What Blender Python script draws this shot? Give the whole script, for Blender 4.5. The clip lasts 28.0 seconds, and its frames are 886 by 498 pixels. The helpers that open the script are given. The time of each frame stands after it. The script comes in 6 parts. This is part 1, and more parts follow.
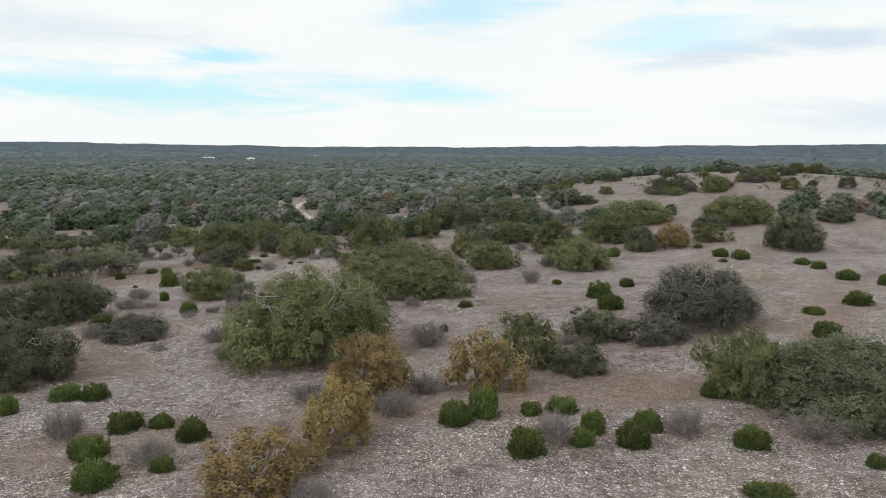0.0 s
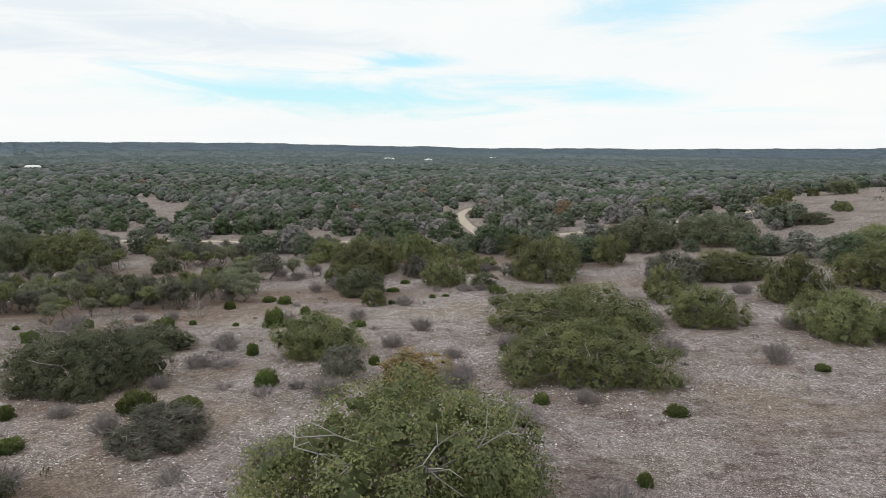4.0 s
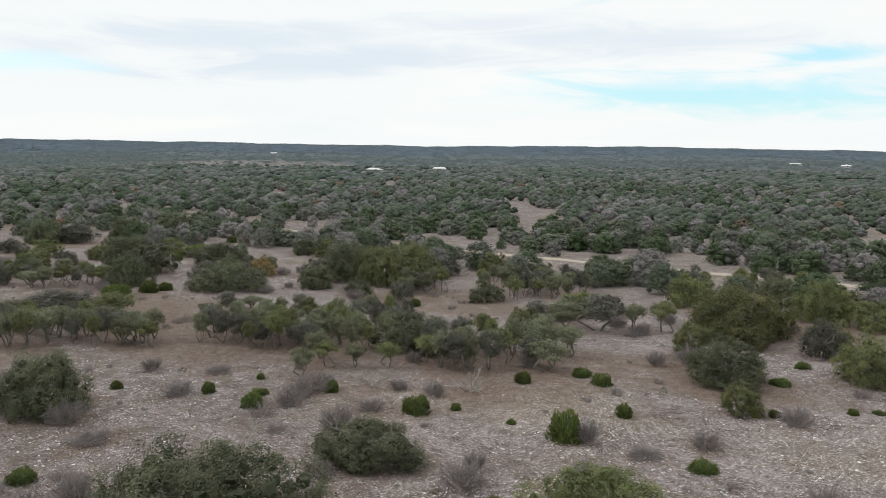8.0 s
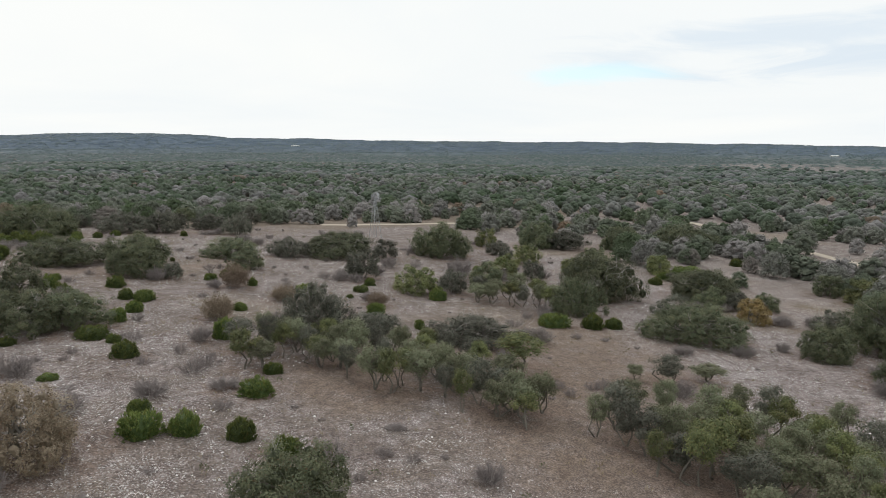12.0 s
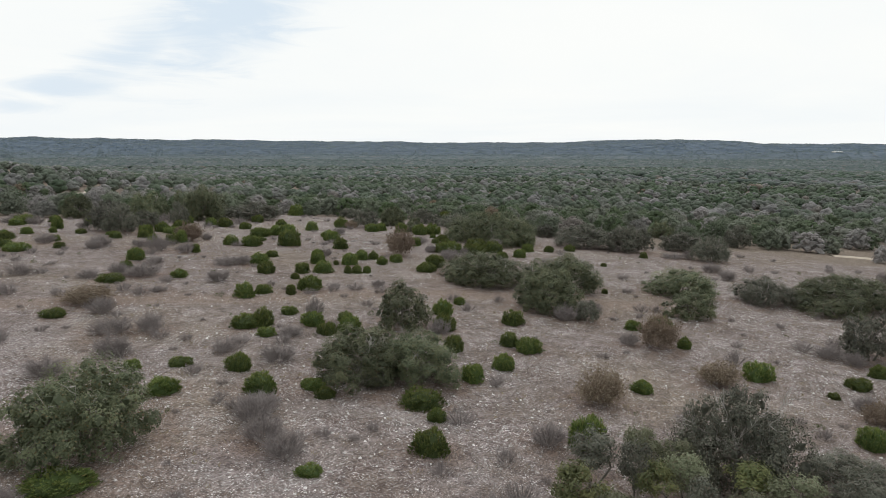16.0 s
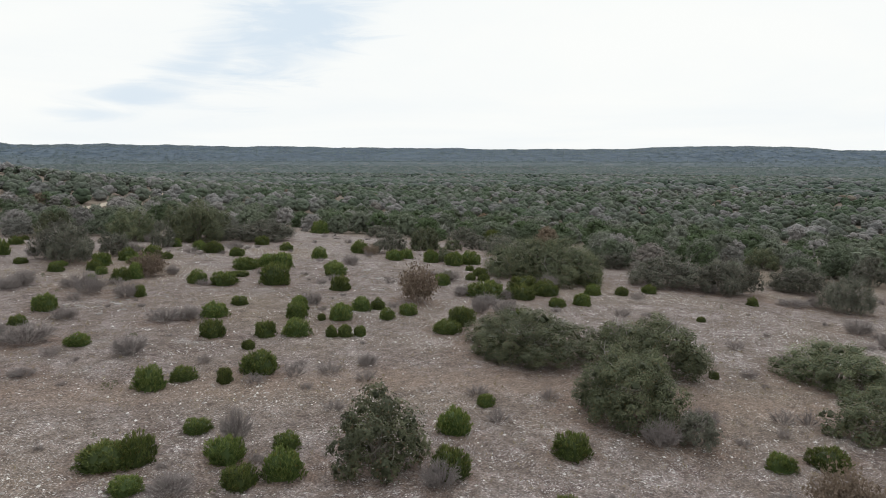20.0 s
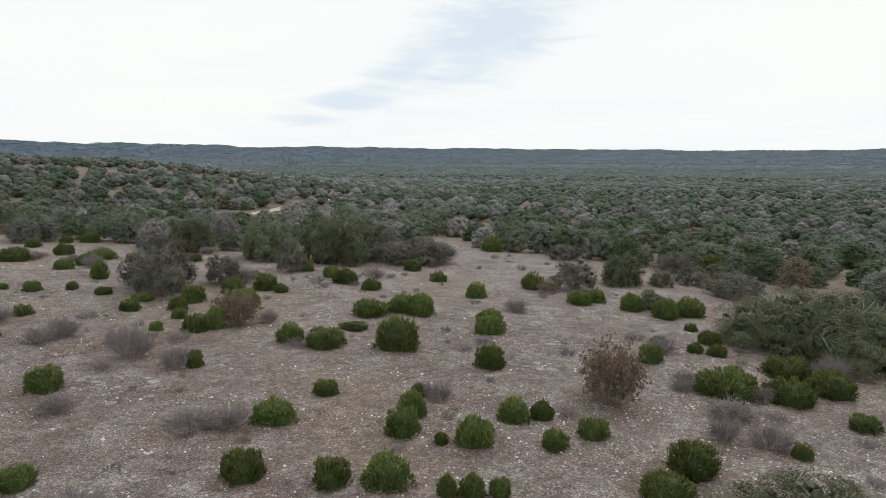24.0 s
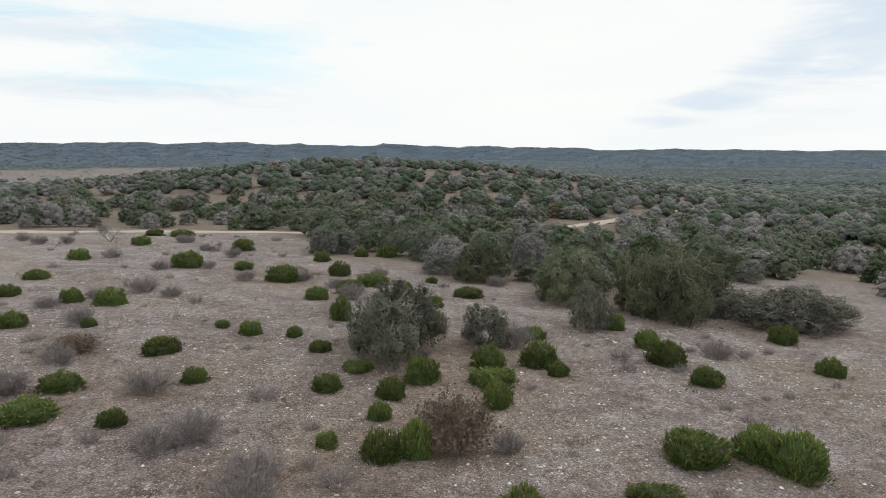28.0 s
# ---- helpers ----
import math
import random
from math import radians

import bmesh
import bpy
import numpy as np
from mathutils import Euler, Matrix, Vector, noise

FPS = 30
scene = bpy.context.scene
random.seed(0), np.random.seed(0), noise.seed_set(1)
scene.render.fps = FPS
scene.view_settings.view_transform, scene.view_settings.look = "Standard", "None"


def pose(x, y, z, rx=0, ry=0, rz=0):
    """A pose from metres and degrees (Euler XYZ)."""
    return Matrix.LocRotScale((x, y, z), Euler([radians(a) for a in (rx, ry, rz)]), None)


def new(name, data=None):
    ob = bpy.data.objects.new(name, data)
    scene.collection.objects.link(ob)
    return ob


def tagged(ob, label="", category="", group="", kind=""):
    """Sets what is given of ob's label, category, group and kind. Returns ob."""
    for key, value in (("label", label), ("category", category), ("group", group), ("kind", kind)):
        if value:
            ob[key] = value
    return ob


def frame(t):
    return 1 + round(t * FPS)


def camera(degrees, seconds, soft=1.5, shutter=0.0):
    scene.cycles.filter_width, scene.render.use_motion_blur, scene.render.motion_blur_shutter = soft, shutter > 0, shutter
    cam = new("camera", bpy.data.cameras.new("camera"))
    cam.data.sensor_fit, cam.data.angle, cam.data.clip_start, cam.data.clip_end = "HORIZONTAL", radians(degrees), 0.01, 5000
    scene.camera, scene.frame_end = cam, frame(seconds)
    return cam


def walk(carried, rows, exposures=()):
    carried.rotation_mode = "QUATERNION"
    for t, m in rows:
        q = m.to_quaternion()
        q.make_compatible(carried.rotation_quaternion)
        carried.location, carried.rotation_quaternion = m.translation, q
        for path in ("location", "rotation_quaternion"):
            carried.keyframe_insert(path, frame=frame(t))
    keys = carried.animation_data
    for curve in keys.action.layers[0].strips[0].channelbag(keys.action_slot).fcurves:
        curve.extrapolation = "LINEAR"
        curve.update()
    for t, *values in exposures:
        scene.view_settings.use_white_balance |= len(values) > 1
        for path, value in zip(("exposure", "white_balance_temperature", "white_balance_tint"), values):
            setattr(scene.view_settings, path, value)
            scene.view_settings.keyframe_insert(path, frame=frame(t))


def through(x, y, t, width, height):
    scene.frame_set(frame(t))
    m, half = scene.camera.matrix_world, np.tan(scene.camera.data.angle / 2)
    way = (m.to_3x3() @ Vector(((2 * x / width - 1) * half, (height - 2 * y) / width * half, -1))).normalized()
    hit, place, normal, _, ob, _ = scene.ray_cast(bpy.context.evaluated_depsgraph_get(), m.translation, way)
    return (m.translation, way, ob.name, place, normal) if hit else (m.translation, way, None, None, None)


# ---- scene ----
import functools

cam = camera(63.7, 28.0, soft=0.8)
METRES, EYE, TILT, LEAN, TURN = 219.5, 18.0, -3.1, -0.9, 0.0
ROWS = [
    (0.0, 0.0, 0.0, 0.0, -0.05, -5.18, 0.53),
    (0.5, -0.0001, 0.0131, 0.0008, 0.42, -5.18, 0.47),
    (1.0, -0.0004, 0.0276, 0.0017, 1.48, -5.18, 0.4),
    (1.5, -0.0008, 0.0433, 0.0027, 3.37, -5.16, 0.27),
    (2.0, -0.0015, 0.06, 0.0037, 5.32, -5.13, 0.15),
    (2.5, -0.0024, 0.0772, 0.0047, 7.24, -5.1, 0.01),
    (4.5, -0.0105, 0.1484, 0.0095, 17.08, -5.03, -0.55),
    (5.0, -0.0142, 0.1668, 0.0107, 20.91, -5.02, -0.75),
    (5.5, -0.0183, 0.185, 0.0119, 25.24, -5.06, -0.97),
    (6.0, -0.023, 0.2031, 0.0131, 28.72, -5.08, -1.17),
    (6.5, -0.029, 0.2207, 0.0142, 31.77, -5.1, -1.32),
    (7.0, -0.0357, 0.2382, 0.0153, 35.89, -5.18, -1.54),
    (7.5, -0.0435, 0.2551, 0.0163, 39.85, -5.27, -1.75),
    (8.0, -0.0523, 0.2716, 0.0172, 44.37, -5.39, -1.95),
    (8.5, -0.0622, 0.287, 0.0179, 50.26, -5.59, -2.25),
    (9.0, -0.0726, 0.3022, 0.0188, 56.91, -5.87, -2.54),
    (9.5, -0.0843, 0.3163, 0.0198, 60.43, -6.03, -2.67),
    (10.0, -0.0972, 0.3292, 0.0206, 65.11, -6.23, -2.87),
    (10.5, -0.1111, 0.3411, 0.0212, 70.27, -6.46, -3.05),
    (11.0, -0.1256, 0.3518, 0.0219, 75.64, -6.73, -3.18),
    (11.5, -0.141, 0.3612, 0.0226, 80.93, -7.01, -3.28),
    (12.0, -0.1574, 0.3691, 0.0231, 86.36, -7.26, -3.42),
    (12.5, -0.1741, 0.3756, 0.0235, 91.71, -7.54, -3.48),
    (13.0, -0.1914, 0.3804, 0.0239, 97.37, -7.84, -3.53),
    (13.5, -0.2088, 0.3838, 0.0243, 103.1, -8.14, -3.53),
    (15.5, -0.2784, 0.3806, 0.0249, 123.82, -9.13, -3.3),
    (16.0, -0.2955, 0.3759, 0.0249, 126.82, -9.24, -3.26),
    (16.5, -0.3121, 0.3699, 0.0249, 129.55, -9.33, -3.19),
    (17.0, -0.328, 0.3626, 0.0249, 130.02, -9.28, -3.18),
    (17.5, -0.3433, 0.3542, 0.0247, 130.01, -9.2, -3.19),
    (18.0, -0.3583, 0.345, 0.0246, 130.01, -9.11, -3.19),
    (18.5, -0.3731, 0.335, 0.0242, 130.24, -9.04, -3.22),
    (19.0, -0.3876, 0.3244, 0.024, 130.72, -9.01, -3.16),
    (19.5, -0.4022, 0.3135, 0.0237, 131.51, -9.01, -3.15),
    (20.0, -0.4162, 0.3023, 0.0234, 131.58, -8.98, -3.19),
    (20.5, -0.4302, 0.2907, 0.023, 131.69, -8.96, -3.15),
    (22.5, -0.4839, 0.2416, 0.0217, 140.32, -9.39, -2.88),
    (23.0, -0.4961, 0.2282, 0.0214, 143.05, -9.5, -2.81),
    (23.5, -0.5088, 0.2147, 0.0209, 146.51, -9.64, -2.68),
    (24.0, -0.5204, 0.2008, 0.0204, 146.94, -9.64, -2.67),
    (24.5, -0.5312, 0.1863, 0.0199, 149.38, -9.73, -2.6),
    (25.0, -0.542, 0.1713, 0.0194, 153.85, -9.91, -2.43),
    (25.5, -0.5521, 0.1563, 0.0188, 158.98, -10.11, -2.23),
    (26.0, -0.5618, 0.1408, 0.0182, 163.01, -10.24, -2.04),
    (26.5, -0.5704, 0.1248, 0.0178, 164.65, -10.28, -1.95),
    (27.0, -0.5774, 0.1081, 0.017, 169.22, -10.43, -1.76),
    (27.5, -0.5848, 0.0914, 0.0165, 174.75, -10.58, -1.48),
    (28.0, -0.5903, 0.0749, 0.0163, 174.75, -10.44, -1.46),
]
walk(cam, [(t, pose(0, 0, EYE, TILT, LEAN, TURN) @ pose(METRES * x, METRES * y, METRES * z, 90 + pitch, roll, yaw)) for t, x, y, z, yaw, pitch, roll in ROWS])

# ---- light ----
SUN_AZ, SUN_EL = 118.0, 42.0


def bearing(deg):
    """Level direction at a bearing counted from +y towards -x."""
    return Vector((-math.sin(radians(deg)), math.cos(radians(deg)), 0.0))


world = bpy.data.worlds.new("overcast_sky")
scene.world = world
world.use_nodes = True
wt = world.node_tree
wt.nodes.clear()


def wnode(kind, **kw):
    n = wt.nodes.new(kind)
    for k, v in kw.items():
        n.inputs[k].default_value = v
    return n


def wmath(op, a, b=None):
    n = wt.nodes.new("ShaderNodeMath")
    n.operation = op
    for i, v in enumerate((a, b)):
        if v is None:
            continue
        if isinstance(v, (int, float)):
            n.inputs[i].default_value = v
        else:
            wt.links.new(v, n.inputs[i])
    return n.outputs[0]


w_out = wt.nodes.new("ShaderNodeOutputWorld")
w_tc = wt.nodes.new("ShaderNodeTexCoord")
w_sep = wt.nodes.new("ShaderNodeSeparateXYZ")
wt.links.new(w_tc.outputs["Generated"], w_sep.inputs[0])
sky = wt.nodes.new("ShaderNodeTexSky")
sky.sky_type = "NISHITA"
sky.sun_disc = False
sky.sun_elevation = radians(SUN_EL)
sky.sun_rotation = radians(-SUN_AZ)
sky.air_density, sky.dust_density = 1.0, 0.6
sky.ozone_density = 2.0
# flat cloud deck: the direction divided by its height
w_den = wmath("ADD", wmath("MAXIMUM", w_sep.outputs[2], 0.0), 0.10)
w_flat = wt.nodes.new("ShaderNodeCombineXYZ")
wt.links.new(wmath("DIVIDE", w_sep.outputs[0], w_den), w_flat.inputs[0])
wt.links.new(wmath("DIVIDE", w_sep.outputs[1], w_den), w_flat.inputs[1])
w_map = wt.nodes.new("ShaderNodeMapping")
w_map.inputs["Scale"].default_value = (5.0, 5.0, 30.0)
wt.links.new(w_tc.outputs["Generated"], w_map.inputs["Vector"])
w_noise = wnode("ShaderNodeTexNoise", Scale=1.0, Detail=9.0, Roughness=0.62, Distortion=1.1)
wt.links.new(w_map.outputs[0], w_noise.inputs["Vector"])
w_soft = wnode("ShaderNodeTexNoise", Scale=0.35, Detail=6.0, Roughness=0.55, Distortion=0.5)
wt.links.new(w_flat.outputs[0], w_soft.inputs["Vector"])


def wdot(v):
    n = wt.nodes.new("ShaderNodeVectorMath")
    n.operation = "DOT_PRODUCT"
    wt.links.new(w_tc.outputs["Generated"], n.inputs[0])
    n.inputs[1].default_value = v
    return n.outputs["Value"]


def cloud_shape(az, el, wide, high, lean=0.0, amount=1.0):
    """A ragged oval in the deck: bearing, height and half sizes in degrees."""
    mid = bearing(az) * math.cos(radians(el)) + Vector((0, 0, math.sin(radians(el))))
    side = bearing(az - 90)
    up = side.cross(mid)
    side, up = side * math.cos(radians(lean)) + up * math.sin(radians(lean)), up * math.cos(radians(lean)) - side * math.sin(radians(lean))
    a = wmath("DIVIDE", wdot(side), math.sin(radians(wide)))
    b = wmath("DIVIDE", wdot(up), math.sin(radians(high)))
    r = wmath("SQRT", wmath("ADD", wmath("MULTIPLY", a, a), wmath("MULTIPLY", b, b)))
    r = wmath("ADD", r, wmath("MULTIPLY", wmath("SUBTRACT", w_noise.outputs[0], 0.5), 3.0))
    front = wmath("GREATER_THAN", wdot(mid), 0.2)
    n = wt.nodes.new("ShaderNodeMapRange")
    n.interpolation_type = "SMOOTHSTEP"
    for k, v in ((1, 1.5), (2, 0.1), (3, 0.0), (4, amount)):
        n.inputs[k].default_value = v
    wt.links.new(r, n.inputs[0])
    return wmath("MULTIPLY", n.outputs[0], front)


def most(parts):
    m = parts[0]
    for p in parts[1:]:
        m = wmath("MAXIMUM", m, p)
    return m


w_blue = most([cloud_shape(25, 3.9, 15, 1.3, -2), cloud_shape(4, 4.3, 12, 0.9, -5, 0.9), cloud_shape(-1.6, 10.0, 6, 2.0, 10, 0.8), cloud_shape(-17, 8.0, 6, 1.6, 8, 0.6),
               cloud_shape(-167, 7.2, 9, 2.4, 4, 0.5), cloud_shape(17, 6.4, 3.5, 0.6), cloud_shape(75.5, 5.4, 5, 0.6, 0, 0.5), cloud_shape(-30, 13, 14, 3, 0, 0.8), cloud_shape(20, 15, 14, 3, 0, 0.7), cloud_shape(-120, 12, 30, 6, 0, 0.7)])
w_dull = most([cloud_shape(143, 9.6, 8, 3.0, 32, 0.8), cloud_shape(149.3, 6.8, 4, 1.5, 24, 0.7), cloud_shape(154.8, 4.2, 4, 0.9, 5, 0.7), cloud_shape(157.5, 2.7, 3, 0.5, 0, 0.5), cloud_shape(50, 6.6, 15, 1.3, 3, 0.6), cloud_shape(62, 7.8, 12, 1.2, 2, 0.55),
               cloud_shape(-19.5, 6.6, 5, 0.8, 4, 0.8), cloud_shape(-28, 7.4, 4, 0.7, -4, 0.8), cloud_shape(33, 8.2, 13, 1.5, -2, 0.5), cloud_shape(-159, 8.4, 9, 1.1, 0, 0.6), cloud_shape(-161, 4.5, 9, 0.8, 0, 0.6), cloud_shape(-33, 2.2, 9, 1.0, 0, 0.5)])
w_white = wt.nodes.new("ShaderNodeValToRGB")
w_white.color_ramp.elements[0].position, w_white.color_ramp.elements[0].color = 0.35, (0.97, 0.985, 0.97, 1)
w_white.color_ramp.elements[1].position, w_white.color_ramp.elements[1].color = 0.72, (0.90, 0.94, 0.955, 1)
wt.links.new(w_soft.outputs[0], w_white.inputs[0])
w_cloud = wt.nodes.new("ShaderNodeMix")
w_cloud.data_type = "RGBA"
wt.links.new(w_dull, w_cloud.inputs[0])
wt.links.new(w_white.outputs[0], w_cloud.inputs[6])
w_cloud.inputs[7].default_value = (0.64, 0.76, 0.88, 1)
bg_sky = wnode("ShaderNodeBackground", Strength=0.2)
w_clear = wt.nodes.new("ShaderNodeMix")  # thin high veil over the clear sky
w_clear.data_type = "RGBA"
w_clear.inputs[0].default_value = 0.72
wt.links.new(sky.outputs[0], w_clear.inputs[6])
w_clear.inputs[7].default_value = (2.5, 4.3, 4.8, 1)
wt.links.new(w_clear.outputs[2], bg_sky.inputs[0])
bg_cloud = wnode("ShaderNodeBackground", Strength=1.0)
wt.links.new(w_cloud.outputs[2], bg_cloud.inputs[0])
w_mix = wt.nodes.new("ShaderNodeMixShader")
wt.links.new(w_blue, w_mix.inputs[0])
wt.links.new(bg_cloud.outputs[0], w_mix.inputs[1])
wt.links.new(bg_sky.outputs[0], w_mix.inputs[2])
wt.links.new(w_mix.outputs[0], w_out.inputs[0])

sun = new("sun", bpy.data.lights.new("sun", "SUN"))
sun.data.energy, sun.data.angle, sun.data.color = 0.9, radians(24), (1.0, 0.98, 0.95)
_sd = bearing(SUN_AZ) * math.cos(radians(SUN_EL)) + Vector((0, 0, math.sin(radians(SUN_EL))))
sun.matrix_world = Matrix.Translation((0, 0, 60)) @ (-_sd).to_track_quat("-Z", "Y").to_matrix().to_4x4()


# ---- materials ----
class Mat:
    """A small node-writing helper."""

    def __init__(self, name):
        self.m = bpy.data.materials.new(name)
        self.m.use_nodes = True
        self.t = self.m.node_tree
        self.t.nodes.clear()
        self.out = self.t.nodes.new("ShaderNodeOutputMaterial")

    def n(self, kind, **kw):
        nd = self.t.nodes.new(kind)
        for k, v in kw.items():
            self.put(nd.inputs[k.replace("_", " ")], v)
        return nd

    def put(self, sock, v):
        if isinstance(v, bpy.types.NodeSocket):
            self.t.links.new(v, sock)
        else:
            sock.default_value = v

    def math(self, op, a, b=0.0, c=0.0):
        nd = self.t.nodes.new("ShaderNodeMath")
        nd.operation = op
        for s, v in zip(nd.inputs, (a, b, c)):
            self.put(s, v)
        return nd.outputs[0]

    def noise(self, scale, detail=4.0, rough=0.55, vec=None, dist=0.0):
        nd = self.n("ShaderNodeTexNoise", Scale=scale, Detail=detail, Roughness=rough, Distortion=dist)
        if vec is not None:
            self.put(nd.inputs["Vector"], vec)
        return nd.outputs[0]

    def ramp(self, fac, *stops):
        nd = self.t.nodes.new("ShaderNodeValToRGB")
        el = nd.color_ramp.elements
        while len(el) < len(stops):
            el.new(0.5)
        for e, (p, col) in zip(el, stops):
            e.position = p
            e.color = (*col, 1) if isinstance(col, tuple) else (col, col, col, 1)
        self.put(nd.inputs[0], fac)
        return nd.outputs[0]

    def mix(self, fac, a, b):
        nd = self.t.nodes.new("ShaderNodeMix")
        nd.data_type = "RGBA"
        self.put(nd.inputs[0], fac)
        for s, v in ((nd.inputs[6], a), (nd.inputs[7], b)):
            self.put(s, (*v, 1) if isinstance(v, tuple) else v)
        return nd.outputs[2]

    def where(self):
        return self.n("ShaderNodeTexCoord").outputs["Object"]

    def bump(self, height, strength=0.4, dist=0.05):
        return self.n("ShaderNodeBump", Height=height, Strength=strength, Distance=dist).outputs[0]

    def surface(self, colour, rough=0.9, normal=None, spec=0.2, metal=0.0):
        p = self.n("ShaderNodeBsdfPrincipled")
        self.put(p.inputs["Base Color"], (*colour, 1) if isinstance(colour, tuple) else colour)
        p.inputs["Roughness"].default_value = rough
        p.inputs["Specular IOR Level"].default_value = spec
        p.inputs["Metallic"].default_value = metal
        if normal is not None:
            self.put(p.inputs["Normal"], normal)
        self.t.links.new(p.outputs[0], self.out.inputs[0])
        return self.m

    def attr(self, name):
        nd = self.t.nodes.new("ShaderNodeAttribute")
        nd.attribute_name = name
        return nd.outputs["Fac"]


def leaf_material(name, dark, mid, light, brown=(0.16, 0.11, 0.05), brown_share=0.06, through=0.3, boughs=True):
    """Foliage: every leaf has its own tone, every plant its own cast."""
    k = Mat(name)
    # crown cores get one dark tone: inner shade put into the colour
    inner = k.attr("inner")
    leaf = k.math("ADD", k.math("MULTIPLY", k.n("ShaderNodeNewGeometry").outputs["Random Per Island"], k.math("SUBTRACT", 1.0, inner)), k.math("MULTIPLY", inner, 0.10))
    plant = k.n("ShaderNodeObjectInfo").outputs["Random"]
    patch = k.ramp(k.noise(0.9, 4.0, 0.6, k.where()), (0.3, 0.0), (0.7, 1.0))
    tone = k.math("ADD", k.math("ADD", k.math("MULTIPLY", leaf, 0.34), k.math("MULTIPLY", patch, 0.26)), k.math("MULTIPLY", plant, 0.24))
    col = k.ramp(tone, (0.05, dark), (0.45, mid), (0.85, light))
    bough = k.attr("bough") if boughs else 0.4  # light new growth on some boughs, darker leaves on others
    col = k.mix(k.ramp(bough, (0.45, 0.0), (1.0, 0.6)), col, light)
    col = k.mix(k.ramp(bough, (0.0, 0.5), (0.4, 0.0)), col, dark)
    col = k.mix(k.ramp(leaf, (1.0 - brown_share - 0.02, 0.0), (1.0 - brown_share, 0.8)), col, brown)
    cast = k.n("ShaderNodeHueSaturation", Saturation=0.92, Color=col)
    k.put(cast.inputs["Value"], k.math("ADD", k.math("MULTIPLY", plant, 0.26), 0.85))
    k.put(cast.inputs["Hue"], k.math("ADD", k.math("MULTIPLY", plant, 0.03), 0.485))
    p = k.n("ShaderNodeBsdfPrincipled", Base_Color=cast.outputs[0], Roughness=0.62)
    p.inputs["Specular IOR Level"].default_value = 0.25
    tr = k.n("ShaderNodeBsdfTranslucent", Color=cast.outputs[0])
    ms = k.n("ShaderNodeMixShader", Fac=through)
    k.t.links.new(p.outputs[0], ms.inputs[1])
    k.t.links.new(tr.outputs[0], ms.inputs[2])
    k.t.links.new(ms.outputs[0], k.out.inputs[0])
    return k.m


M_OAK = leaf_material("live_oak_leaves", (0.056, 0.069, 0.040), (0.130, 0.147, 0.080), (0.232, 0.246, 0.132))
M_LIGHT = leaf_material("fresh_oak_leaves", (0.070, 0.086, 0.034), (0.158, 0.178, 0.070), (0.305, 0.305, 0.108))
M_GREY = leaf_material("grey_oak_leaves", (0.068, 0.072, 0.054), (0.142, 0.144, 0.110), (0.232, 0.230, 0.180), (0.16, 0.13, 0.10), 0.14)
M_BROWN = leaf_material("autumn_oak_leaves", (0.140, 0.100, 0.042), (0.315, 0.228, 0.086), (0.450, 0.335, 0.130), (0.24, 0.12, 0.04), 0.2)
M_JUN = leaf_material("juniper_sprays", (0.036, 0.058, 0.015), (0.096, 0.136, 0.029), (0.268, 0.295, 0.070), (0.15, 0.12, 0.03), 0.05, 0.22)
M_YOUNG = leaf_material("grove_oak_leaves", (0.105, 0.118, 0.064), (0.220, 0.236, 0.138), (0.335, 0.345, 0.225), (0.20, 0.16, 0.11), 0.08, 0.42)
M_DRY = leaf_material("dry_oak_leaves", (0.165, 0.130, 0.090), (0.345, 0.275, 0.190), (0.460, 0.375, 0.270), (0.26, 0.18, 0.11), 0.2)
M_TAN = leaf_material("dry_brown_leaves", (0.125, 0.092, 0.066), (0.240, 0.182, 0.132), (0.340, 0.270, 0.205), (0.24, 0.19, 0.13), 0.2, 0.3, False)


def bark_material(name, a, b):
    k = Mat(name)
    w = k.where()
    n = k.noise(9.0, 5.0, 0.6, w)
    return k.surface(k.mix(n, a, b), 0.9, k.bump(n, 0.5, 0.02))


M_BARK = bark_material("grey_oak_bark", (0.10, 0.085, 0.07), (0.24, 0.22, 0.19))
M_DEAD = bark_material("bleached_dead_wood", (0.24, 0.22, 0.20), (0.42, 0.40, 0.37))
M_TWIG = bark_material("bare_grey_twigs", (0.16, 0.138, 0.132), (0.33, 0.295, 0.285))
M_TWIG2 = bark_material("brown_twigs", (0.15, 0.112, 0.082), (0.31, 0.238, 0.182))


